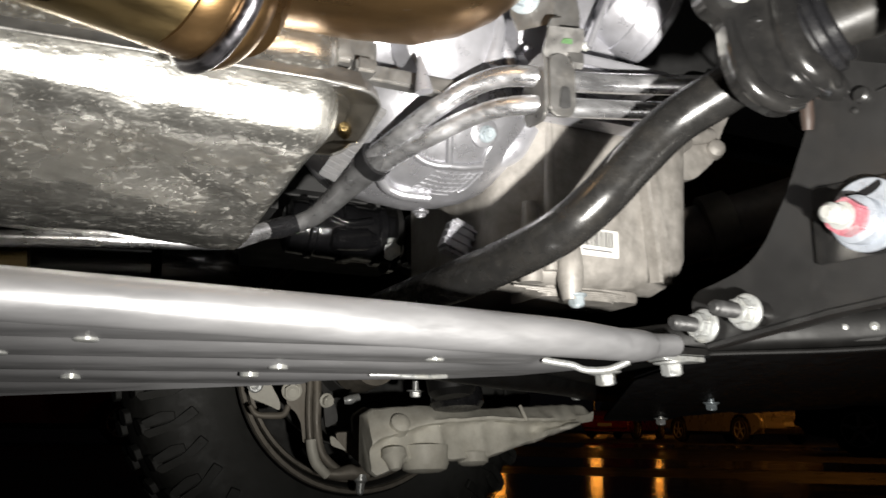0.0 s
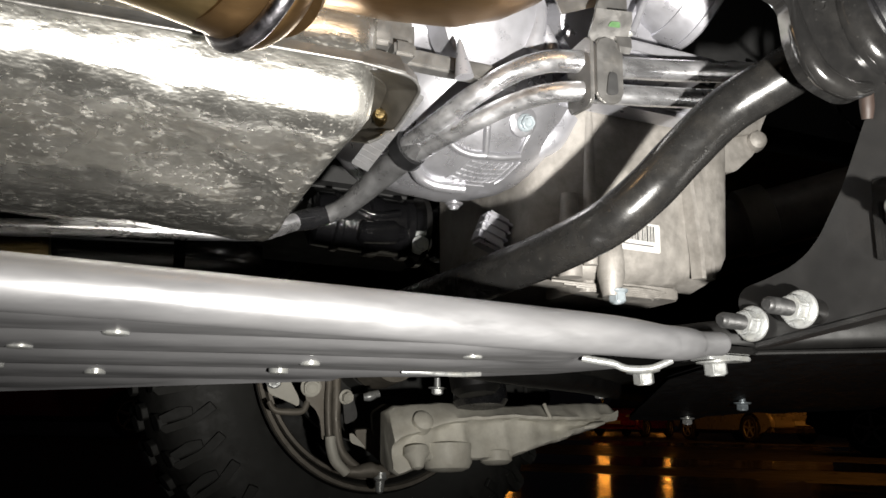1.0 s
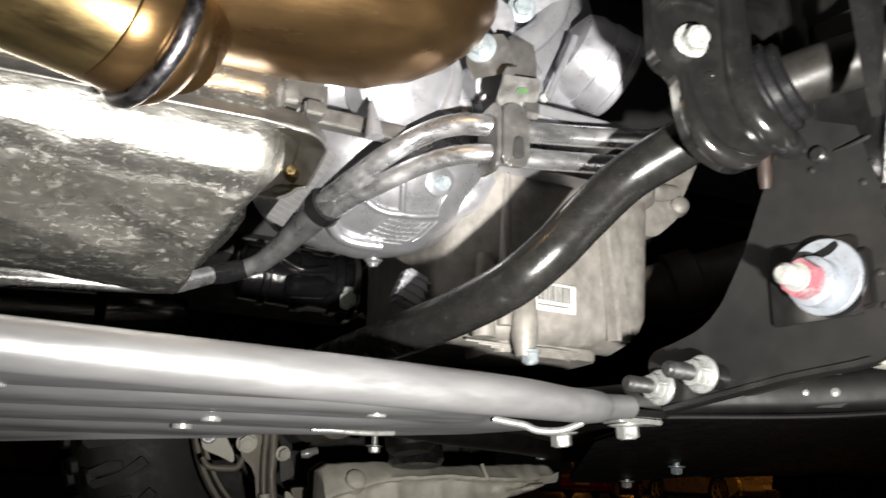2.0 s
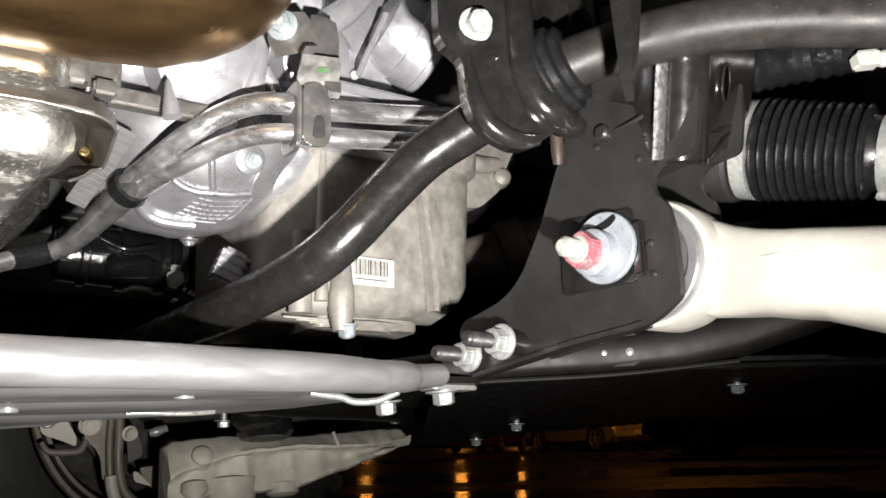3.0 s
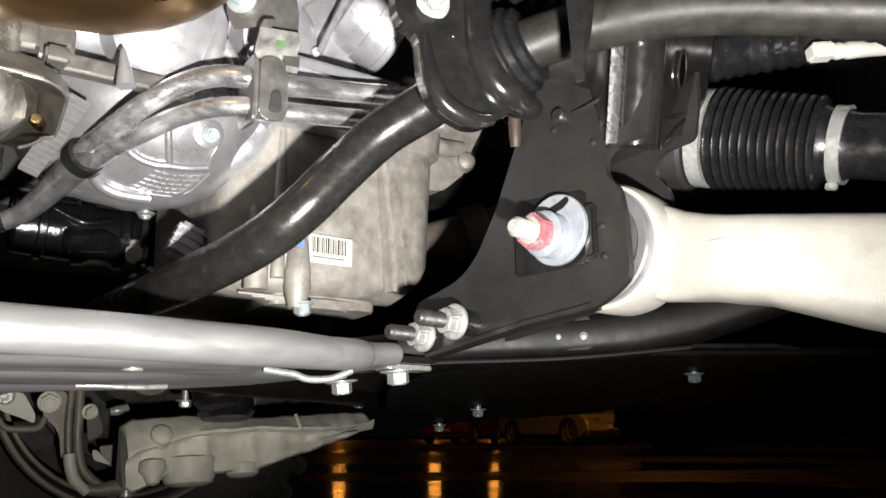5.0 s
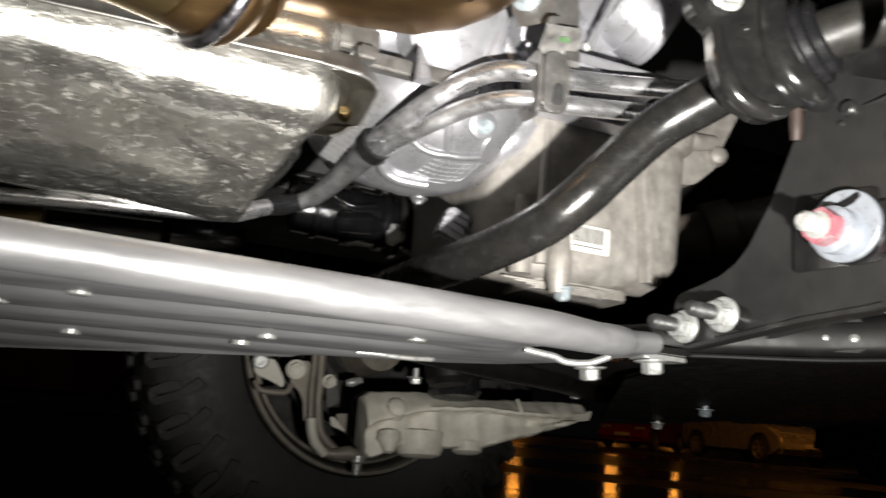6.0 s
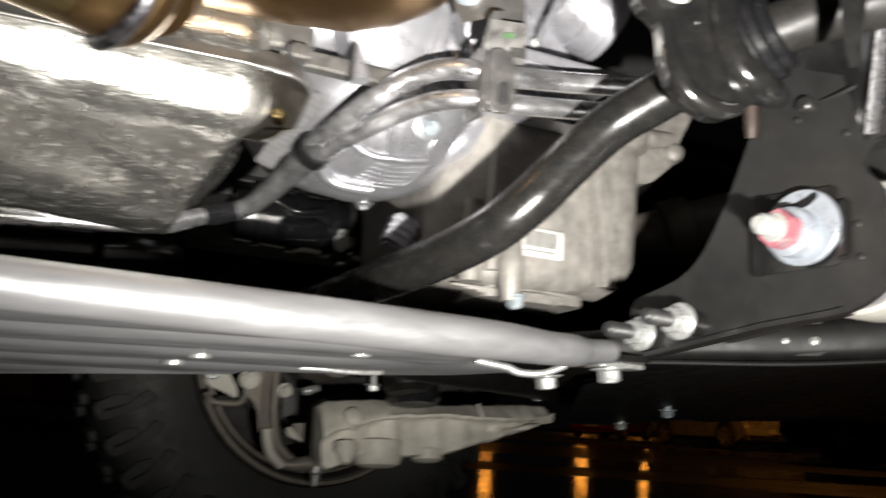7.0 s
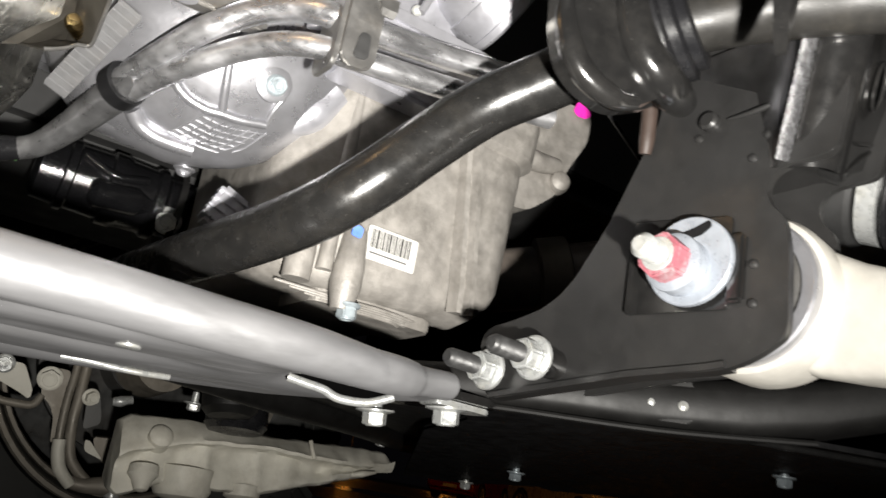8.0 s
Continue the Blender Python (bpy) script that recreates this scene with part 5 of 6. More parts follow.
def build_muffler():
    h = thing("heat_shield", (0.0, 0.57, 0.40), "dented shiny heat shield round the exhaust catalyst", "heat shield")
    rings = []
    nx = 170
    yc, zc, rad = 0.617, 0.553, 0.129
    for i in range(nx):
        s = i / (nx - 1)
        x = -0.80 + 0.966 * s
        ring = []
        for t in np.linspace(-0.12, 1.25 * math.pi, 90).tolist():
            c, q = math.cos(t), -math.sin(t)
            p = Vector((x, yc - rad * c, zc + rad * q))
            rough = 0.2 + 0.8 * max(0.0, min(1.0, -0.3 - q * 1.3))
            d = rough * (0.0024 * noise.noise(Vector((x * 14, t * 2.5, 1.0))) + 0.0012 * noise.noise(p * 60))
            if q < -0.5:
                d += (-0.010 * max(0, noise.noise(Vector((x * 13, t * 2.4, 3.0))) - 0.12) - 0.0030 * max(0, noise.noise(Vector((x * 30, t * 5.0, 7.0))) - 0.1)) * min(1, (-q - 0.5) * 4)
            xx, pull = x, 1.0
            if s > 0.86:
                k = (s - 0.86) / 0.14
                pull = 1 - 0.40 * max(0.0, (k - 0.80) / 0.20) ** 2
                xx = x + 0.010 * k - 0.040 * k * k * max(0.0, min(1.0, (-q - 0.58) / 0.40))
            ring.append(Vector((xx, yc - (rad + d) * c * pull, zc + (rad + d) * q * pull)))
        rings.append(ring)
    part("shell", loft(rings), M_FOIL, h, angle=70)
    part("end_cap", slab([(yc - 0.585 * rad * math.cos(t), zc - 0.585 * rad * math.sin(t)) for t in np.linspace(-0.12, 1.25 * math.pi, 30).tolist()], 0.004, Matrix(((0, 0, 1, 0.135), (1, 0, 0, 0), (0, 1, 0, 0), (0, 0, 0, 1))), 0), M_FOIL, h)
    # rolled seam along the shell and the joint plate at its end
    runs = ((-0.8, -0.022), (-0.3, -0.010), (0.10, 0.0), (0.140, 0.0012), (0.165, 0.0008), (0.178, -0.0004))
    part("seam_flange", loft([[Vector((x, y, z + d)) for y, z in ((0.4835, 0.5125), (0.4850, 0.5115), (0.4990, 0.5275), (0.5250, 0.5370), (0.5250, 0.5395), (0.4980, 0.5300))] for x, d in runs]), M_SHEET, h, angle=25)
    part("seam_bead", tube([(-0.8, 0.4835, 0.4895), (-0.3, 0.4835, 0.5015), (0.10, 0.4835, 0.5115), (0.150, 0.4840, 0.5125), (0.180, 0.4870, 0.5115)], 0.0014, 10, 4), M_SHEET, h)
    part("corner_flange", loft([[Vector(a), Vector(b), Vector(b) + Vector((0.001, 0.002, 0.001)), Vector(a) + Vector((0.001, 0.002, 0.001))] for a, b in (((0.176, 0.4845, 0.5115), (0.176, 0.5000, 0.5280)), ((0.184, 0.4890, 0.5112), (0.1840, 0.5010, 0.5262)), ((0.1905, 0.4960, 0.5108), (0.1925, 0.5040, 0.5205)), ((0.1950, 0.5060, 0.5095), (0.1965, 0.5080, 0.5120)))]), M_SHEET, h)
    # open tray at the end: thin bright rim, dull wall and back coloured as shaded
    rim = [Vector(p) for p in ((0.1660, 0.4850, 0.5115), (0.1780, 0.4860, 0.5112), (0.1870, 0.4915, 0.5108), (0.1930, 0.5000, 0.5100), (0.1950, 0.5080, 0.5085), (0.1960, 0.5330, 0.5040), (0.1960, 0.5560, 0.5005), (0.1890, 0.5550, 0.4970), (0.1850, 0.5530, 0.4925), (0.1800, 0.5515, 0.4885), (0.1740, 0.5500, 0.4850))]
    deep = Vector((-0.014, 0.030, 0.010))
    rows = spline([tuple(p) for p in rim], 3)
    lip = [Vector(p) for p in rows]
    part("end_rim", tube(lip, 0.0011, 8, 1), M_SHEET, h, "thin bright bent rim")
    part("end_wall", loft([[p, p + deep, p + deep + Vector((0.001, 0.0012, -0.0005)), p + Vector((0.001, 0.0012, -0.0005))] for p in lip]), M_DULLSHADE, h, "dull inner wall of the end tray, shade put into its colour")
    flat = bmesh.new()
    back = [flat.verts.new(p + deep * 0.96) for p in lip[::2]] + [flat.verts.new(Vector(q)) for q in ((0.150, 0.585, 0.492), (0.148, 0.535, 0.530))]
    flat.faces.new(back)
    bmesh.ops.triangulate(flat, faces=flat.faces[:])
    part("end_back", bmesh_thick(flat, 0.0015), M_DULLSHADE, h, "dull back of the end tray, shade put into its colour")
    part("rivet", lathe([(-0.012, 0.0055), (0, 0.0060), (0.004, 0.0055), (0.0065, 0.0035), (0.007, 0.001)], axes((0.1850, 0.5580, 0.5100), (-0.35, -0.92, -0.1)), 18), M_GOLD, h, "tinted steel bolt end")
    a0, a1, wd = Vector((0.2030, 0.5500, 0.5330)), Vector((0.1810, 0.6130, 0.4920)), Vector((0.0140, 0.0024, -0.0041))
    part("ridged_strap", loft([[q, q + wd, q + wd + Vector((0, 0.002, -0.002)), q + Vector((0, 0.002, -0.002))] for q in (a0, a0.lerp(a1, 0.5), a1)]), M_HATCH, h)
    for k in range(14):
        q = a0.lerp(a1, (k + 0.5) / 14) + Vector((0, -0.0004, -0.0004))
        part("ridge", tube([q, q + wd * 0.5, q + wd], 0.0005, 6, 2), M_HATCH, h)
    part("clip_block", box((0.150, 0.505, 0.540), (0.176, 0.53, 0.560), 0.003), M_SHEET, h)
    part("clip_block", box((0.180, 0.515, 0.540), (0.196, 0.53, 0.551), 0.002), M_SHEET, h)
    part("strip", box((0.19, 0.527, 0.540), (0.285, 0.54, 0.553), 0.002), M_SHEET, h, "dull steel strip")
    return h


build_muffler()


def build_exhaust():
    e = thing("exhaust_pipe", (0.0, 0.43, 0.49), "heat-tinted golden exhaust pipe with a welded flange", "exhaust pipe")
    axis = Vector((0.86, 0.42, -0.10)).normalized()
    mid = Vector((0.0670, 0.4300, 0.5265))
    m = axes(mid, axis)
    part("pipe", tube([(-0.75, 0.415, 0.645), (-0.30, 0.419, 0.580), (-0.10, 0.423, 0.5520), (0.0, 0.426, 0.5375), (0.040, 0.4270, 0.5310), (0.071, 0.4310, 0.5262)], 0.0405, 44, 5), M_GOLD, e)
    part("scorched_band", lathe([(-0.020, 0.0398), (-0.016, 0.0412), (-0.004, 0.0414), (0.0, 0.0400)], m, 48), M_BROWN, e, "orange scorched band")
    bead = []
    for i in range(90):
        t = 2 * math.pi * i / 90
        q = m @ Vector((0.0413 * math.cos(t), 0.0413 * math.sin(t), 0.0045 + 0.0012 * math.sin(t * 45) + 0.0006 * noise.noise(Vector((3 * math.cos(t), 3 * math.sin(t), 0)))))
        bead.append(q)
    part("weld", tube(bead + [bead[0]], 0.0052, 12, 1), M_WELD, e, "dark blued weld bead")
    part("collar", lathe([(0.006, 0.0395), (0.009, 0.0412), (0.014, 0.0405), (0.020, 0.0370), (0.025, 0.0310), (0.027, 0.024)], m, 48), M_BROWN, e)
    part("neck", tube([(0.074, 0.436, 0.5280), (0.080, 0.442, 0.540), (0.083, 0.447, 0.565), (0.084, 0.450, 0.62), (0.084, 0.452, 0.70)], [0.0370, 0.0355, 0.0345, 0.0340, 0.034], 36, 5), M_BROWN, e)
    c = thing("catalyst", (0.19, 0.46, 0.52), "browned steel catalyst can bulging below the engine", "catalyst")
    mm = axes((0.070, 0.445, 0.606), Vector((0.98, 0.10, 0.10)))
    part("can", lathe([(-0.10, 0.030), (-0.05, 0.046), (-0.01, 0.066), (0.03, 0.0745), (0.09, 0.076), (0.14, 0.073), (0.170, 0.064), (0.195, 0.051), (0.214, 0.036), (0.228, 0.018), (0.232, 0.004)], mm, 56), M_BROWN, c)
    part("cone_weld", lathe([(-0.103, 0.030), (-0.098, 0.033), (-0.094, 0.031)], mm, 40), M_WELD, c)
    part("inlet", tube([(0.17, 0.45, 0.66), (0.17, 0.46, 0.70), (0.17, 0.48, 0.75), (0.17, 0.50, 0.86)], 0.034, 24, 5), M_BROWN, c)
    f = thing("far_exhaust_pipe", (-0.2, 0.80, 0.42), "golden exhaust pipe on the far side", "exhaust pipe")
    part("pipe", tube([(-0.9, 0.80, 0.38), (-0.4, 0.80, 0.405), (-0.122, 0.80, 0.425)], 0.022, 24, 3), M_GOLD, f)
    part("pipe", tube([(-0.112, 0.80, 0.426), (-0.038, 0.80, 0.434)], 0.022, 24, 3), M_GOLD, f)
    part("band", tube([(-0.126, 0.80, 0.4245), (-0.108, 0.80, 0.4265)], 0.018, 24, 2), M_BLACK, f)


build_exhaust()

# ---- dark parts behind ----


def build_starter():
    s = thing("starter_motor", (0.3, 0.80, 0.47), "glossy black starter motor with a pale bolt", "motor")
    m = axes((0.20, 0.80, 0.498), (1, 0, -0.02))
    prof = [(0.0, 0.022), (0.004, 0.029), (0.022, 0.030), (0.024, 0.033), (0.030, 0.033), (0.032, 0.030), (0.058, 0.031), (0.060, 0.0345), (0.072, 0.0345), (0.076, 0.032), (0.098, 0.031), (0.101, 0.034), (0.108, 0.034), (0.112, 0.028), (0.135, 0.027), (0.150, 0.022), (0.156, 0.012)]
    part("case", lathe(prof, m, 40), M_GLOSS, s)
    part("solenoid", lathe([(0.0, 0.008), (0.005, 0.013), (0.040, 0.0135), (0.044, 0.011), (0.054, 0.008)], axes((0.245, 0.772, 0.482), (1, 0.1, 0.1)), 24), M_GLOSS, s)
    part("rib", tube([(0.235, 0.772, 0.512), (0.262, 0.766, 0.500), (0.290, 0.770, 0.506)], 0.004, 10, 4), M_GLOSS, s)
    part("strap_ring", hoop([(0.118, 0.027), (0.118, 0.040), (0.124, 0.040), (0.124, 0.027)], m, 36), M_BLACK, s)
    part("bolt", hex_head(axes((0.316, 0.775, 0.478), (-0.3, -0.9, -0.4)), 0.010, 0.008, 0.013, 0), M_ZINC, s, "pale bolt")
    part("bracket", slab(rounded([(0.33, 0.46), (0.39, 0.465), (0.385, 0.52), (0.335, 0.525)], 0.01), 0.02, Matrix(((1, 0, 0, 0), (0, 0, 1, 0.77), (0, 1, 0, 0), (0, 0, 0, 1))), 0.003), M_BLACK, s)
    s.location += Vector((0.0, 0.036, 0.002))
    c = thing("wire_socket", (0.318, 0.645, 0.45), "ribbed grey aluminium connector block", "connector")
    mb = axes((0.318, 0.645, 0.452), (0.35, 0.0, 0.9), (1, 0, 0))
    part("body", box((-0.013, -0.010, -0.012), (0.012, 0.010, 0.020), 0.003, mb), M_CAST, c)
    for k in range(4):
        part("fin", box((-0.014, -0.0115, -0.009 + 0.0075 * k), (0.013, 0.0, -0.0065 + 0.0075 * k), 0.0006, mb), M_CAST, c)
    a = thing("axle_tube", (0.72, 0.74, 0.52), "dull dark axle tube running behind the bracket", "axle")
    part("tube", tube([(0.60, 0.79, 0.497), (0.70, 0.716, 0.527), (0.82, 0.656, 0.564), (1.02, 0.55, 0.62)], [0.034, 0.034, 0.036, 0.036], 28, 4), M_AXLE, a)
    m = axes((0.694, 0.713, 0.527), (0.80, -0.50, 0.26), (0, 0, 1))
    part("collar", lathe([(-0.020, 0.035), (-0.018, 0.040), (0.012, 0.040), (0.014, 0.036)], m, 32), M_KNUCKLE, a, "grey collar")
    for k in range(3):
        part("raised_mark", box((-0.006 + 0.009 * k, -0.0425, -0.006), (-0.003 + 0.009 * k, -0.039, 0.006), 0.0006, m), M_KNUCKLE, a)
    e = thing("engine_block", (0.3, 1.0, 0.47), "dark engine block and gearbox underside", "engine")
    part("block", box((-0.4, 0.86, 0.53), (0.46, 1.25, 0.86), 0.02), M_BODY, e)
    part("sump", box((0.42, 0.66, 0.60), (0.90, 1.20, 0.86), 0.02), M_BODY, e)
    part("prop_joint", lathe([(0, 0.03), (0.03, 0.045), (0.08, 0.045), (0.09, 0.03), (0.30, 0.03)], axes((0.16, 0.90, 0.46), (-1, 0, -0.05)), 28), M_BLACK, e)
    h = thing("wire_loom", (0.6, 0.52, 0.5), "thin black wire beside the clamp", "wire")
    part("wire", tube([(0.53, 0.50, 0.60), (0.57, 0.50, 0.575), (0.62, 0.50, 0.545), (0.68, 0.48, 0.52)], 0.0016, 8, 5), M_RUBBER, h)
    part("hanger", tube([(0.492, 0.40, 0.535), (0.494, 0.402, 0.515), (0.4955, 0.404, 0.506)], [0.005, 0.005, 0.0038], 10, 4), M_HANGER, h, "brown rubber hanger")


build_starter()

# ---- far wheel and suspension ----


def build_wheel():
    w = thing("wheel_assembly", (0.45, 1.40, 0.0), "road wheel with a chunky black off-road tyre", "wheel")
    axis = Vector((-0.12, 0.9928, 0))
    m = axes((0.474, 1.395, 0.404), axis, (0, 0, 1))
    prof = [(0.045, 0.228), (0.012, 0.236), (0.002, 0.262), (0.000, 0.300), (0.006, 0.340), (0.022, 0.368), (0.040, 0.384), (0.09, 0.391), (0.13, 0.392), (0.17, 0.391), (0.22, 0.384), (0.238, 0.368), (0.254, 0.340), (0.260, 0.30), (0.258, 0.262), (0.248, 0.236), (0.215, 0.228)]
    tyre = part("tyre", hoop(prof, m, 72), M_TYRE, w)
    lug = finish(slab(rounded([(0.0, -0.012), (0.034, -0.016), (0.050, -0.004), (0.050, 0.012), (0.022, 0.014), (0.0, 0.006)], 0.003, 2), 0.014, Matrix(), 0.002, 1), M_TYRE, "tread_block")
    hook = [(-0.046, -0.006), (-0.012, -0.018), (0.030, -0.018), (0.036, -0.010), (0.034, -0.004), (-0.006, -0.005), (-0.040, 0.009)]
    side = finish(slab(rounded(hook, 0.002, 2), 0.007, Matrix(), 0.0016, 1), M_TYRE, "side_lug")
    block = finish(slab(rounded([(-0.012, -0.003), (0.032, -0.001), (0.034, 0.012), (0.004, 0.016), (-0.014, 0.010)], 0.002, 2), 0.006, Matrix(), 0.0016, 1), M_TYRE, "side_block")
    for k in range(40):
        a = 2 * math.pi * k / 40
        for z0, turn in ((0.018, 0), (0.090, 1), (0.150, 0), (0.238, 1)):
            if (z0 > 0.2):
                mm = Matrix.Rotation(a + 0.04, 4, "Z") @ Matrix.Translation((0.383, 0, z0)) @ Matrix(((0, 0, 1, 0), (0, 1, 0, 0), (-1, 0, 0, 0), (0, 0, 0, 1)))
            else:
                mm = Matrix.Rotation(a + 0.05 * turn, 4, "Z") @ Matrix.Translation((0.387 if z0 > 0.03 else 0.378, 0, z0)) @ Matrix(((0, 0, 1, 0), (0, 1, 0, 0), (1, 0, 0, 0), (0, 0, 0, 1)))
            part("tread_block", lug, M_TYRE, tyre, m=m @ mm)
        mm = Matrix.Rotation(a, 4, "Z") @ Matrix.Translation((0.352, 0, 0.012)) @ Matrix(((1, 0, 0.3, 0), (0, 1, 0, 0), (0.45, 0, -1, 0), (0, 0, 0, 1)))
        part("side_lug", side, M_TYRE, tyre, m=m @ mm)
        part("side_block", block, M_TYRE, tyre, m=m @ mm)
    part("rim", loft([[m @ Vector((r * math.cos(t), r * math.sin(t), z)) for t in np.linspace(0, 2 * math.pi, 64, endpoint=False).tolist()] for z, r in ((0.012, 0.232), (0.006, 0.228), (0.010, 0.220), (0.030, 0.214), (0.060, 0.205), (0.160, 0.200), (0.190, 0.190), (0.195, 0.10), (0.190, 0.02))], caps=False), M_RIM, w, "dark inner rim of the wheel")
    part("brake_disc", lathe([(0.075, 0.150), (0.090, 0.150), (0.092, 0.10), (0.075, 0.06), (0.05, 0.05)], m, 56), M_RIM, w, "dark brake disc")
    part("rim_lip", hoop([(0.004, 0.232), (-0.002, 0.230), (-0.002, 0.224), (0.006, 0.221)], m, 64), M_KNUCKLE, w, "dusty rim lip")
    part("dust_shield", hoop([(0.030, 0.213), (0.020, 0.212), (0.018, 0.207), (0.024, 0.204), (0.034, 0.204)], m, 64), M_KNUCKLE, w, "rusty dust shield edge")
    part("hub", lathe([(-0.05, 0.045), (0.02, 0.055), (0.02, 0.02)], m, 36), M_KNUCKLE, w)
    return w


build_wheel()


def build_far_arm():
    k = thing("steering_knuckle", (0.42, 1.34, 0.20), "rusty cast steering knuckle and brake hose bracket at the far wheel", "knuckle")
    def flat(outline, y, thick, bevel=0.003):
        return slab(rounded(outline, 0.006, 3), thick, Matrix(((1, 0, 0.15, 0), (0, 0, 1, y), (0, 1, 0.1, 0), (0, 0, 0, 1))), bevel)

    part("upright", tube([(0.350, 1.30, 0.42), (0.352, 1.297, 0.357), (0.351, 1.294, 0.329), (0.352, 1.292, 0.298), (0.356, 1.292, 0.264), (0.366, 1.294, 0.234)], [0.0055] * 6, 14, 6), M_KNUCKLE, k)
    part("upright", tube([(0.364, 1.305, 0.42), (0.365, 1.302, 0.358), (0.366, 1.300, 0.326), (0.367, 1.300, 0.291), (0.374, 1.300, 0.254), (0.388, 1.300, 0.233), (0.412, 1.300, 0.216)], [0.0075] * 6 + [0.006], 14, 6), M_KNUCKLE, k)
    part("sleeve", tube([(0.355, 1.286, 0.268), (0.358, 1.286, 0.250), (0.366, 1.287, 0.230), (0.385, 1.288, 0.211)], [0.0085, 0.0088, 0.0088, 0.0075], 14, 5), M_FARARM, k, "pale hose sleeve")
    part("hub_bracket", flat([(0.250, 0.356), (0.287, 0.357), (0.306, 0.325), (0.306, 0.311), (0.290, 0.319), (0.257, 0.331)], 1.300, 0.016), M_FARARM, k, "dusty cast hub bracket")
    part("stub_axle", tube([(0.335, 1.312, 0.385), (0.40, 1.345, 0.400), (0.474, 1.40, 0.404)], [0.016, 0.020, 0.024], 18, 4), M_KNUCKLE, k)
    part("lip", tube([(0.258, 1.300, 0.319), (0.268, 1.298, 0.306), (0.290, 1.297, 0.304), (0.311, 1.298, 0.306), (0.319, 1.300, 0.320)], [0.004, 0.005, 0.0055, 0.0055, 0.005], 12, 5), M_KNUCKLE, k)
    part("arch", flat([(0.312, 0.360), (0.347, 0.360), (0.353, 0.262), (0.347, 0.262), (0.342, 0.294), (0.333, 0.310), (0.318, 0.321)], 1.305, 0.014), M_KNUCKLE, k)
    part("nut", hex_head(axes((0.322, 1.294, 0.344), (-0.1, -1, -0.2)), 0.0135, 0.013, 0.0165, 5), M_FARARM, k, "large hub nut")
    part("nut", hex_head(axes((0.263, 1.296, 0.352), (-0.1, -1, -0.2)), 0.010, 0.010, 0.013, 5), M_ZINC, k)
    part("caliper", flat([(0.423, 0.305), (0.447, 0.321), (0.467, 0.304), (0.474, 0.283), (0.446, 0.263), (0.427, 0.268)], 1.288, 0.022), M_KNUCKLE, k, "dusty brake caliper")
    part("caliper_bracket", flat([(0.398, 0.278), (0.426, 0.280), (0.446, 0.261), (0.457, 0.216), (0.436, 0.235), (0.409, 0.254)], 1.300, 0.020), M_KNUCKLE, k)
    part("caliper_arm", flat([(0.376, 0.333), (0.392, 0.337), (0.401, 0.309), (0.403, 0.296), (0.382, 0.285)], 1.300, 0.020), M_RIM, k)
    part("wedge", flat([(0.388, 0.273), (0.395, 0.272), (0.418, 0.249), (0.390, 0.258)], 1.292, 0.008, 0.001), M_FARARM, k)
    part("bolt", hex_head(axes((0.379, 1.292, 0.330), (0.2, -1, -0.2)), 0.0095, 0.010, 0.012, 5), M_FARARM, k)
    part("hose_end", tube([(0.410, 1.294, 0.330), (0.420, 1.292, 0.332), (0.435, 1.292, 0.337)], [0.006, 0.008, 0.006], 12, 4), M_ZINC, k, "pale hose end")
    part("lower_joint", tube([(0.378, 1.300, 0.216), (0.403, 1.296, 0.213), (0.428, 1.292, 0.216), (0.455, 1.29, 0.210)], [0.008, 0.010, 0.013, 0.010], 16, 5), M_KNUCKLE, k)
    part("joint_pin", lathe([(0, 0.0120), (0.010, 0.0115), (0.014, 0.0075), (0.030, 0.0065), (0.033, 0.003)], axes((0.442, 1.29, 0.213), (-0.02, 0, -1)), 16), M_ZINC, k, "pale ball joint pin")
    a = thing("far_control_arm", (0.6, 1.1, 0.24), "pale forged aluminium lower control arm of the far wheel", "control arm")
    xs = [0.392, 0.400, 0.424, 0.447, 0.480, 0.535, 0.564, 0.586, 0.649, 0.736, 0.770, 0.783]

    def line(x, zs):
        return float(np.interp(x, xs, zs))

    # section: upper shelf, groove below it, web with soft upright ridges, rounded lower edge
    rings = []
    for x in np.linspace(0.392, 0.783, 90).tolist():
        zt = line(x, [0.308, 0.314, 0.317, 0.319, 0.321, 0.319, 0.317, 0.319, 0.323, 0.328, 0.327, 0.316])
        zs = line(x, [0.262, 0.268, 0.276, 0.283, 0.292, 0.297, 0.299, 0.299, 0.298, 0.302, 0.307, 0.311])
        zb = line(x, [0.225, 0.219, 0.227, 0.240, 0.241, 0.241, 0.241, 0.248, 0.267, 0.291, 0.301, 0.306])
        ridge = sum(h * math.exp(-((x - c) / w) ** 2) for c, w, h in ((0.432, 0.014, 0.006), (0.463, 0.010, -0.007), (0.497, 0.007, 0.008), (0.541, 0.016, -0.003), (0.567, 0.006, 0.005), (0.607, 0.016, 0.007), (0.655, 0.010, -0.008), (0.715, 0.022, 0.007)))
        mid = (zs + zb) / 2
        thin = min(1.0, (0.790 - x) / 0.12)
        prof = [(1.150, zt - 0.004), (1.128, zt), (1.112, zt - 0.003), (1.098, zs + 0.45 * (zt - zs)), (1.086, zs + 0.006), (1.086, zs + 0.002), (1.096, zs - 0.002), (1.098 - ridge * 0.6, zs - 0.008), (1.095 - ridge, mid), (1.089 - ridge * 0.8, zb + 0.010), (1.088 - ridge * 0.3, zb + 0.004), (1.094, zb), (1.115, zb + 0.002), (1.145, zb + 0.012)]
        ring = []
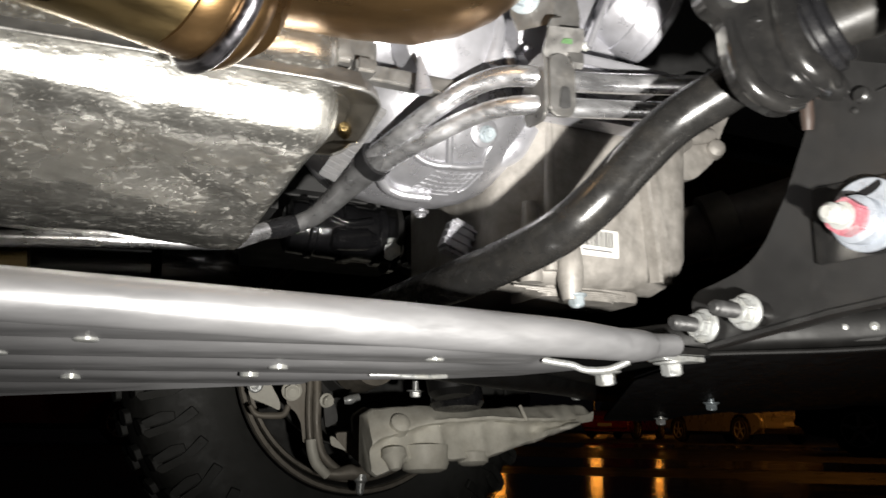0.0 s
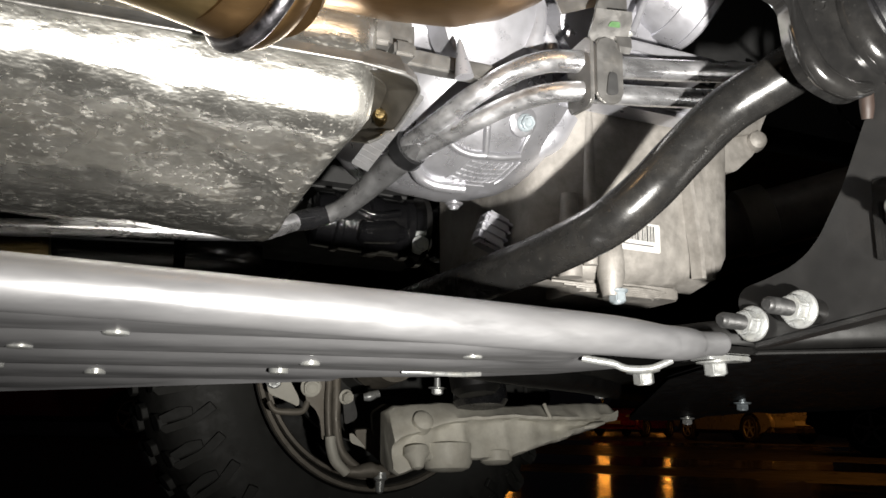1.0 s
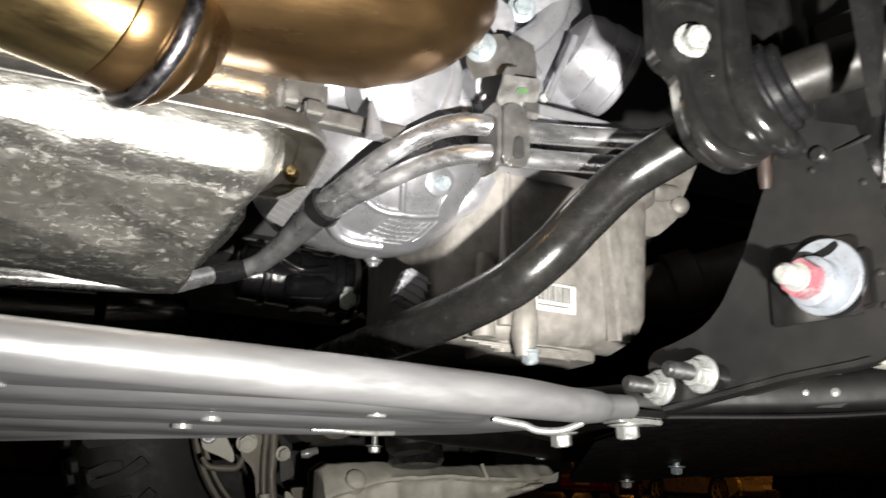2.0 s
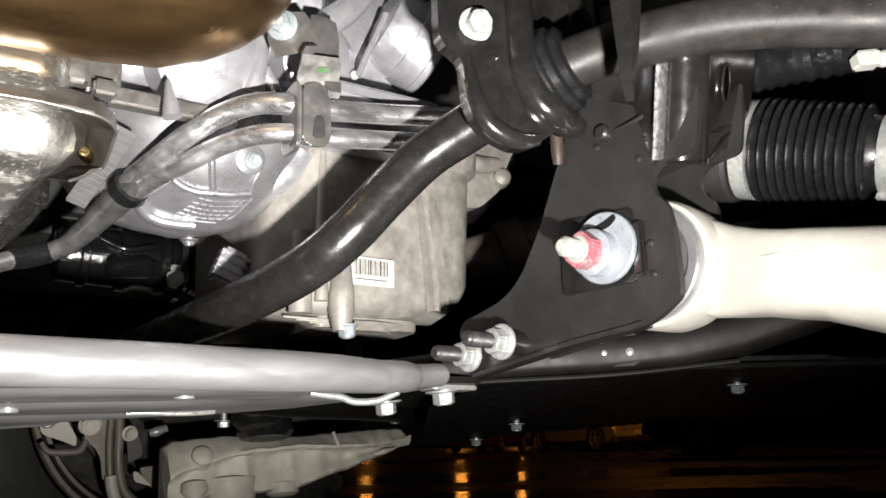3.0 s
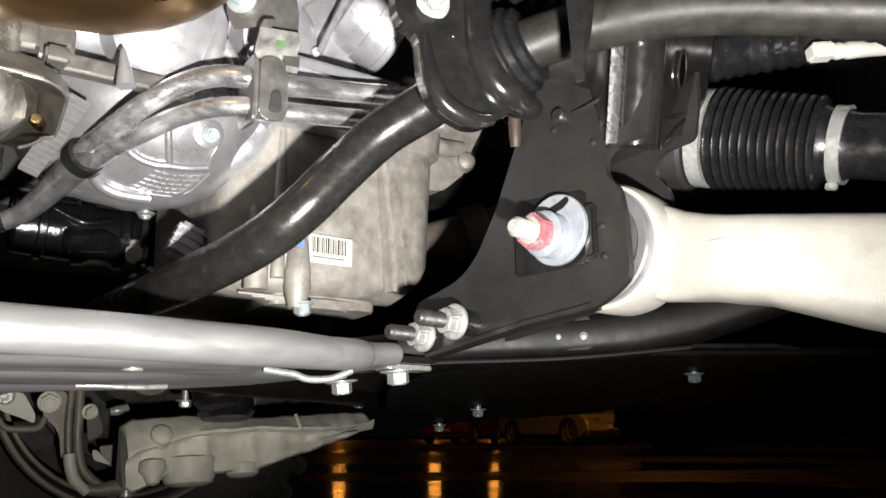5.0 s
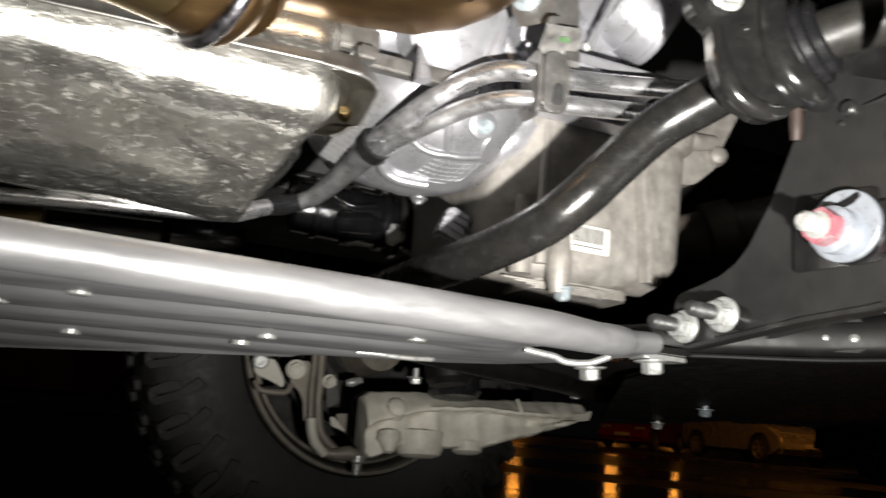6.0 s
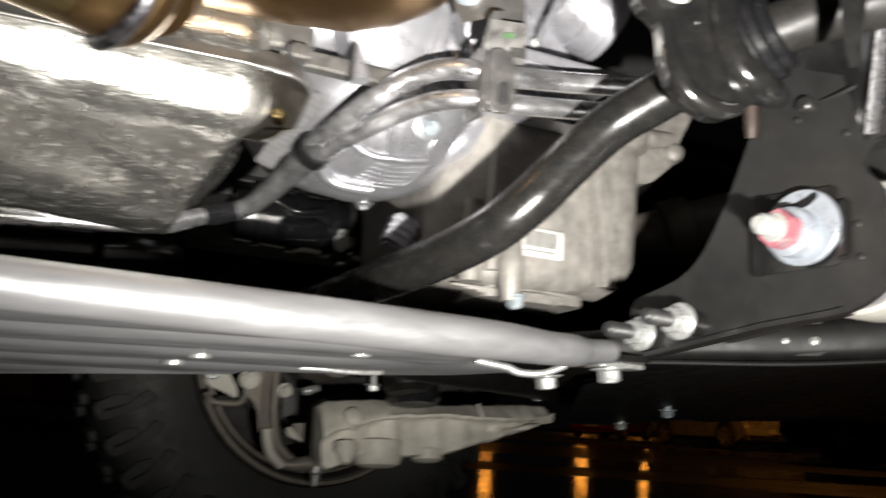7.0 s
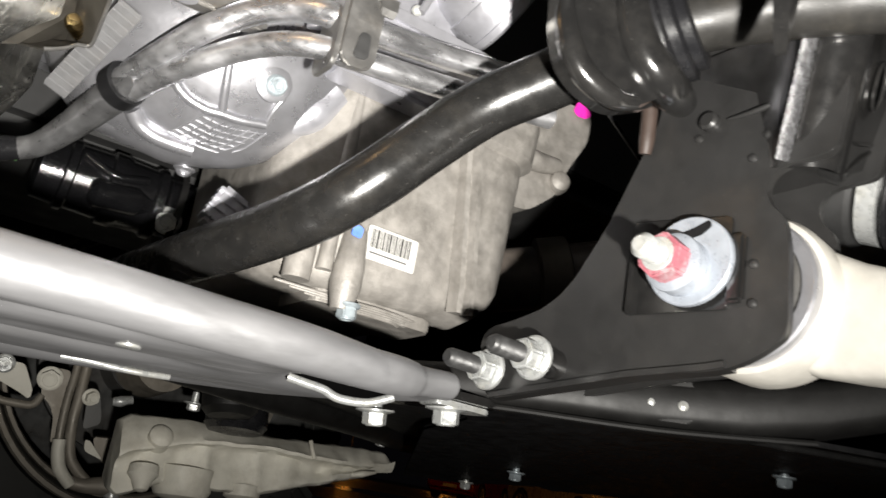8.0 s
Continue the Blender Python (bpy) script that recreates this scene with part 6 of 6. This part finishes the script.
        for y, z in prof:
            q = Vector((x, 1.15 + (y - 1.15) * (0.4 + 0.6 * thin), z))
            ring.append(q + Vector((0, 0.0030 * noise.noise(q * 42), 0.0022 * noise.noise(q * 55 + Vector((3, 0, 0))))))
        rings.append(ring)
    part("arm_body", loft(rings), M_FARARM, a, angle=55)
    part("boss", lathe([(-0.02, 0.016), (0.006, 0.0145), (0.010, 0.010), (0.011, 0.003)], axes((0.435, 1.094, 0.292), (0, -0.8, 0.5)), 24), M_FARARM, a)
    part("bolt", lathe([(-0.012, 0.017), (-0.002, 0.018), (0.004, 0.013), (0.016, 0.008), (0.018, 0.003)], axes((0.424, 1.084, 0.246), (0, -0.3, -1)), 22), M_FARARM, a, "pale pressed bolt")
    part("joint_cup", lathe([(-0.02, 0.036), (0.006, 0.036), (0.014, 0.032), (0.018, 0.022), (0.019, 0.006)], axes((0.480, 1.110, 0.242), (0, -0.1, -1)), 32), M_FARARM, a)
    part("joint_cup", lathe([(-0.01, 0.024), (0.004, 0.023), (0.008, 0.016), (0.009, 0.004)], axes((0.556, 1.105, 0.242), (0, -0.15, -1)), 28), M_FARARM, a)
    part("rib", tube([(0.632, 1.096, 0.322), (0.633, 1.089, 0.312), (0.637, 1.084, 0.300)], 0.003, 10, 4), M_FARARM, a)
    part("tip_pad", tube([(0.700, 1.100, 0.287), (0.716, 1.094, 0.292), (0.738, 1.096, 0.297)], [0.003, 0.007, 0.003], 14, 5, squash=0.7), M_FARARM, a)
    part("bush", lathe([(-0.03, 0.036), (0.012, 0.040), (0.020, 0.034), (0.023, 0.012)], axes((0.521, 1.088, 0.335), (0, -0.15, -1)), 32), M_RUBBER, a, "dark rubber bush on the arm")


build_far_arm()

# ---- far car park ----


def build_street_lamp(a, d, z):
    base = bearing(a, d)
    s = thing("street_lamp", base, "street lamp with a warm sodium lantern", "street lamp", "street lamps")
    part("pole", lathe([(0, 0.09), (0.3, 0.07), (z - 0.25, 0.05)], Matrix.Translation(base), 14), M_POLE, s)
    part("lantern", lathe([(z - 0.25, 0.12), (z - 0.2, 0.36), (z + 0.2, 0.42), (z + 0.25, 0.3)], Matrix.Translation(base), 20), M_LAMP, s, "glowing sodium lantern")
    part("cap", lathe([(z + 0.25, 0.44), (z + 0.32, 0.40), (z + 0.42, 0.1)], Matrix.Translation(base), 20), M_POLE, s)


for a, d, z in LAMPS:
    build_street_lamp(a, d, z)
# unseen lamp post, added to go with the light on the cars
build_street_lamp(40.5, 15.0, 5.7)


def build_car(place, heading, paint, label, length=4.4):
    """A parked car; heading is the way its nose points, in degrees."""
    c = thing("parked_car", place, label, "car", "parked cars")
    m = Matrix.Translation(place) @ Matrix.Rotation(radians(heading), 4, "Z")
    k = length / 4.4
    outline = [(-2.15, 0.32), (-2.2, 0.60), (-2.15, 0.95), (-1.7, 1.00), (-0.95, 1.02), (0.9, 0.98), (1.6, 0.88), (2.1, 0.74), (2.2, 0.52), (2.15, 0.28), (1.75, 0.22), (-1.75, 0.24)]
    up = Matrix(((1, 0, 0, 0), (0, 0, 1, -0.86), (0, 1, 0, 0), (0, 0, 0, 1)))
    part("body", slab([(x * k, z) for x, z in outline], 1.72, m @ up, 0.10, 3), paint, c)
    cabin = [(-1.75, 0.98), (-1.35, 1.42), (-0.5, 1.50), (0.3, 1.42), (1.05, 0.98)]
    part("cabin", slab([(x * k, z) for x, z in cabin], 1.44, m @ Matrix(((1, 0, 0, 0), (0, 0, 1, -0.72), (0, 1, 0, 0), (0, 0, 0, 1))), 0.10, 3), M_GLASS, c, "dark tinted windows")
    part("roof", slab([(-1.30 * k, 1.43), (-0.5 * k, 1.515), (0.25 * k, 1.44), (0.25 * k, 1.47), (-0.5 * k, 1.545), (-1.30 * k, 1.46)], 1.36, m @ Matrix(((1, 0, 0, 0), (0, 0, 1, -0.68), (0, 1, 0, 0), (0, 0, 0, 1))), 0.01), paint, c)
    for x in (-1.35, 1.35):
        for y, s in ((-0.80, -1), (0.80, 1)):
            wm = m @ axes((x * k, y, 0.33), (0, s, 0), (0, 0, 1))
            wheel = part("wheel", lathe([(-0.10, 0.20), (-0.10, 0.30), (-0.06, 0.33), (0.06, 0.33), (0.10, 0.30), (0.10, 0.225), (0.07, 0.215)], wm, 36), M_TYRE, c)
            part("rim", hoop([(0.085, 0.225), (0.10, 0.222), (0.10, 0.205), (0.08, 0.20)], wm, 30), M_ALLOY, wheel)
            for i in range(5):
                sm = wm @ Matrix.Rotation(2 * math.pi * i / 5, 4, "Z")
                part("spoke", slab([(0.02, -0.028), (0.21, -0.018), (0.21, 0.018), (0.02, 0.028)], 0.02, sm @ Matrix.Translation((0, 0, 0.075)), 0.004), M_ALLOY, wheel)
            arch = [m @ Vector((x * k + 0.37 * math.cos(t), y + 0.065 * s, 0.33 + 0.37 * math.sin(t))) for t in np.linspace(-0.15, math.pi + 0.15, 14)]
            part("wheel_arch", tube(arch, 0.03, 8, 2), M_PLASTIC, c)
    for y in (-0.6, 0.6):
        part("headlight", box((2.02 * k, y - 0.18, 0.62), (2.17 * k, y + 0.18, 0.74), 0.03, m), M_ALLOY, c)
        part("tail_light", box((-2.21 * k, y - 0.16, 0.72), (-2.12 * k, y + 0.16, 0.90), 0.02, m), M_REDCAR, c)
    part("number_plate", box((2.18 * k, -0.25, 0.42), (2.215 * k, 0.25, 0.53), 0.005, m), M_LABEL, c)
    part("sill", box((-1.0 * k, -0.89, 0.22), (1.0 * k, 0.89, 0.30), 0.02, m), M_PLASTIC, c)
    return c


build_car(bearing(46.8, 23.0), 263, M_SILVERCAR, "pale silver car parked on wet asphalt")
build_car(bearing(53.9, 30.0), 215, M_REDCAR, "red car parked on wet asphalt")
build_car(bearing(32.6, 12.4), 118, M_DARKCAR, "dark car parked with pale alloy wheels")
build_car(bearing(93.5, 14.0), 175, M_REDCAR, "red car parked beyond the far wheel")
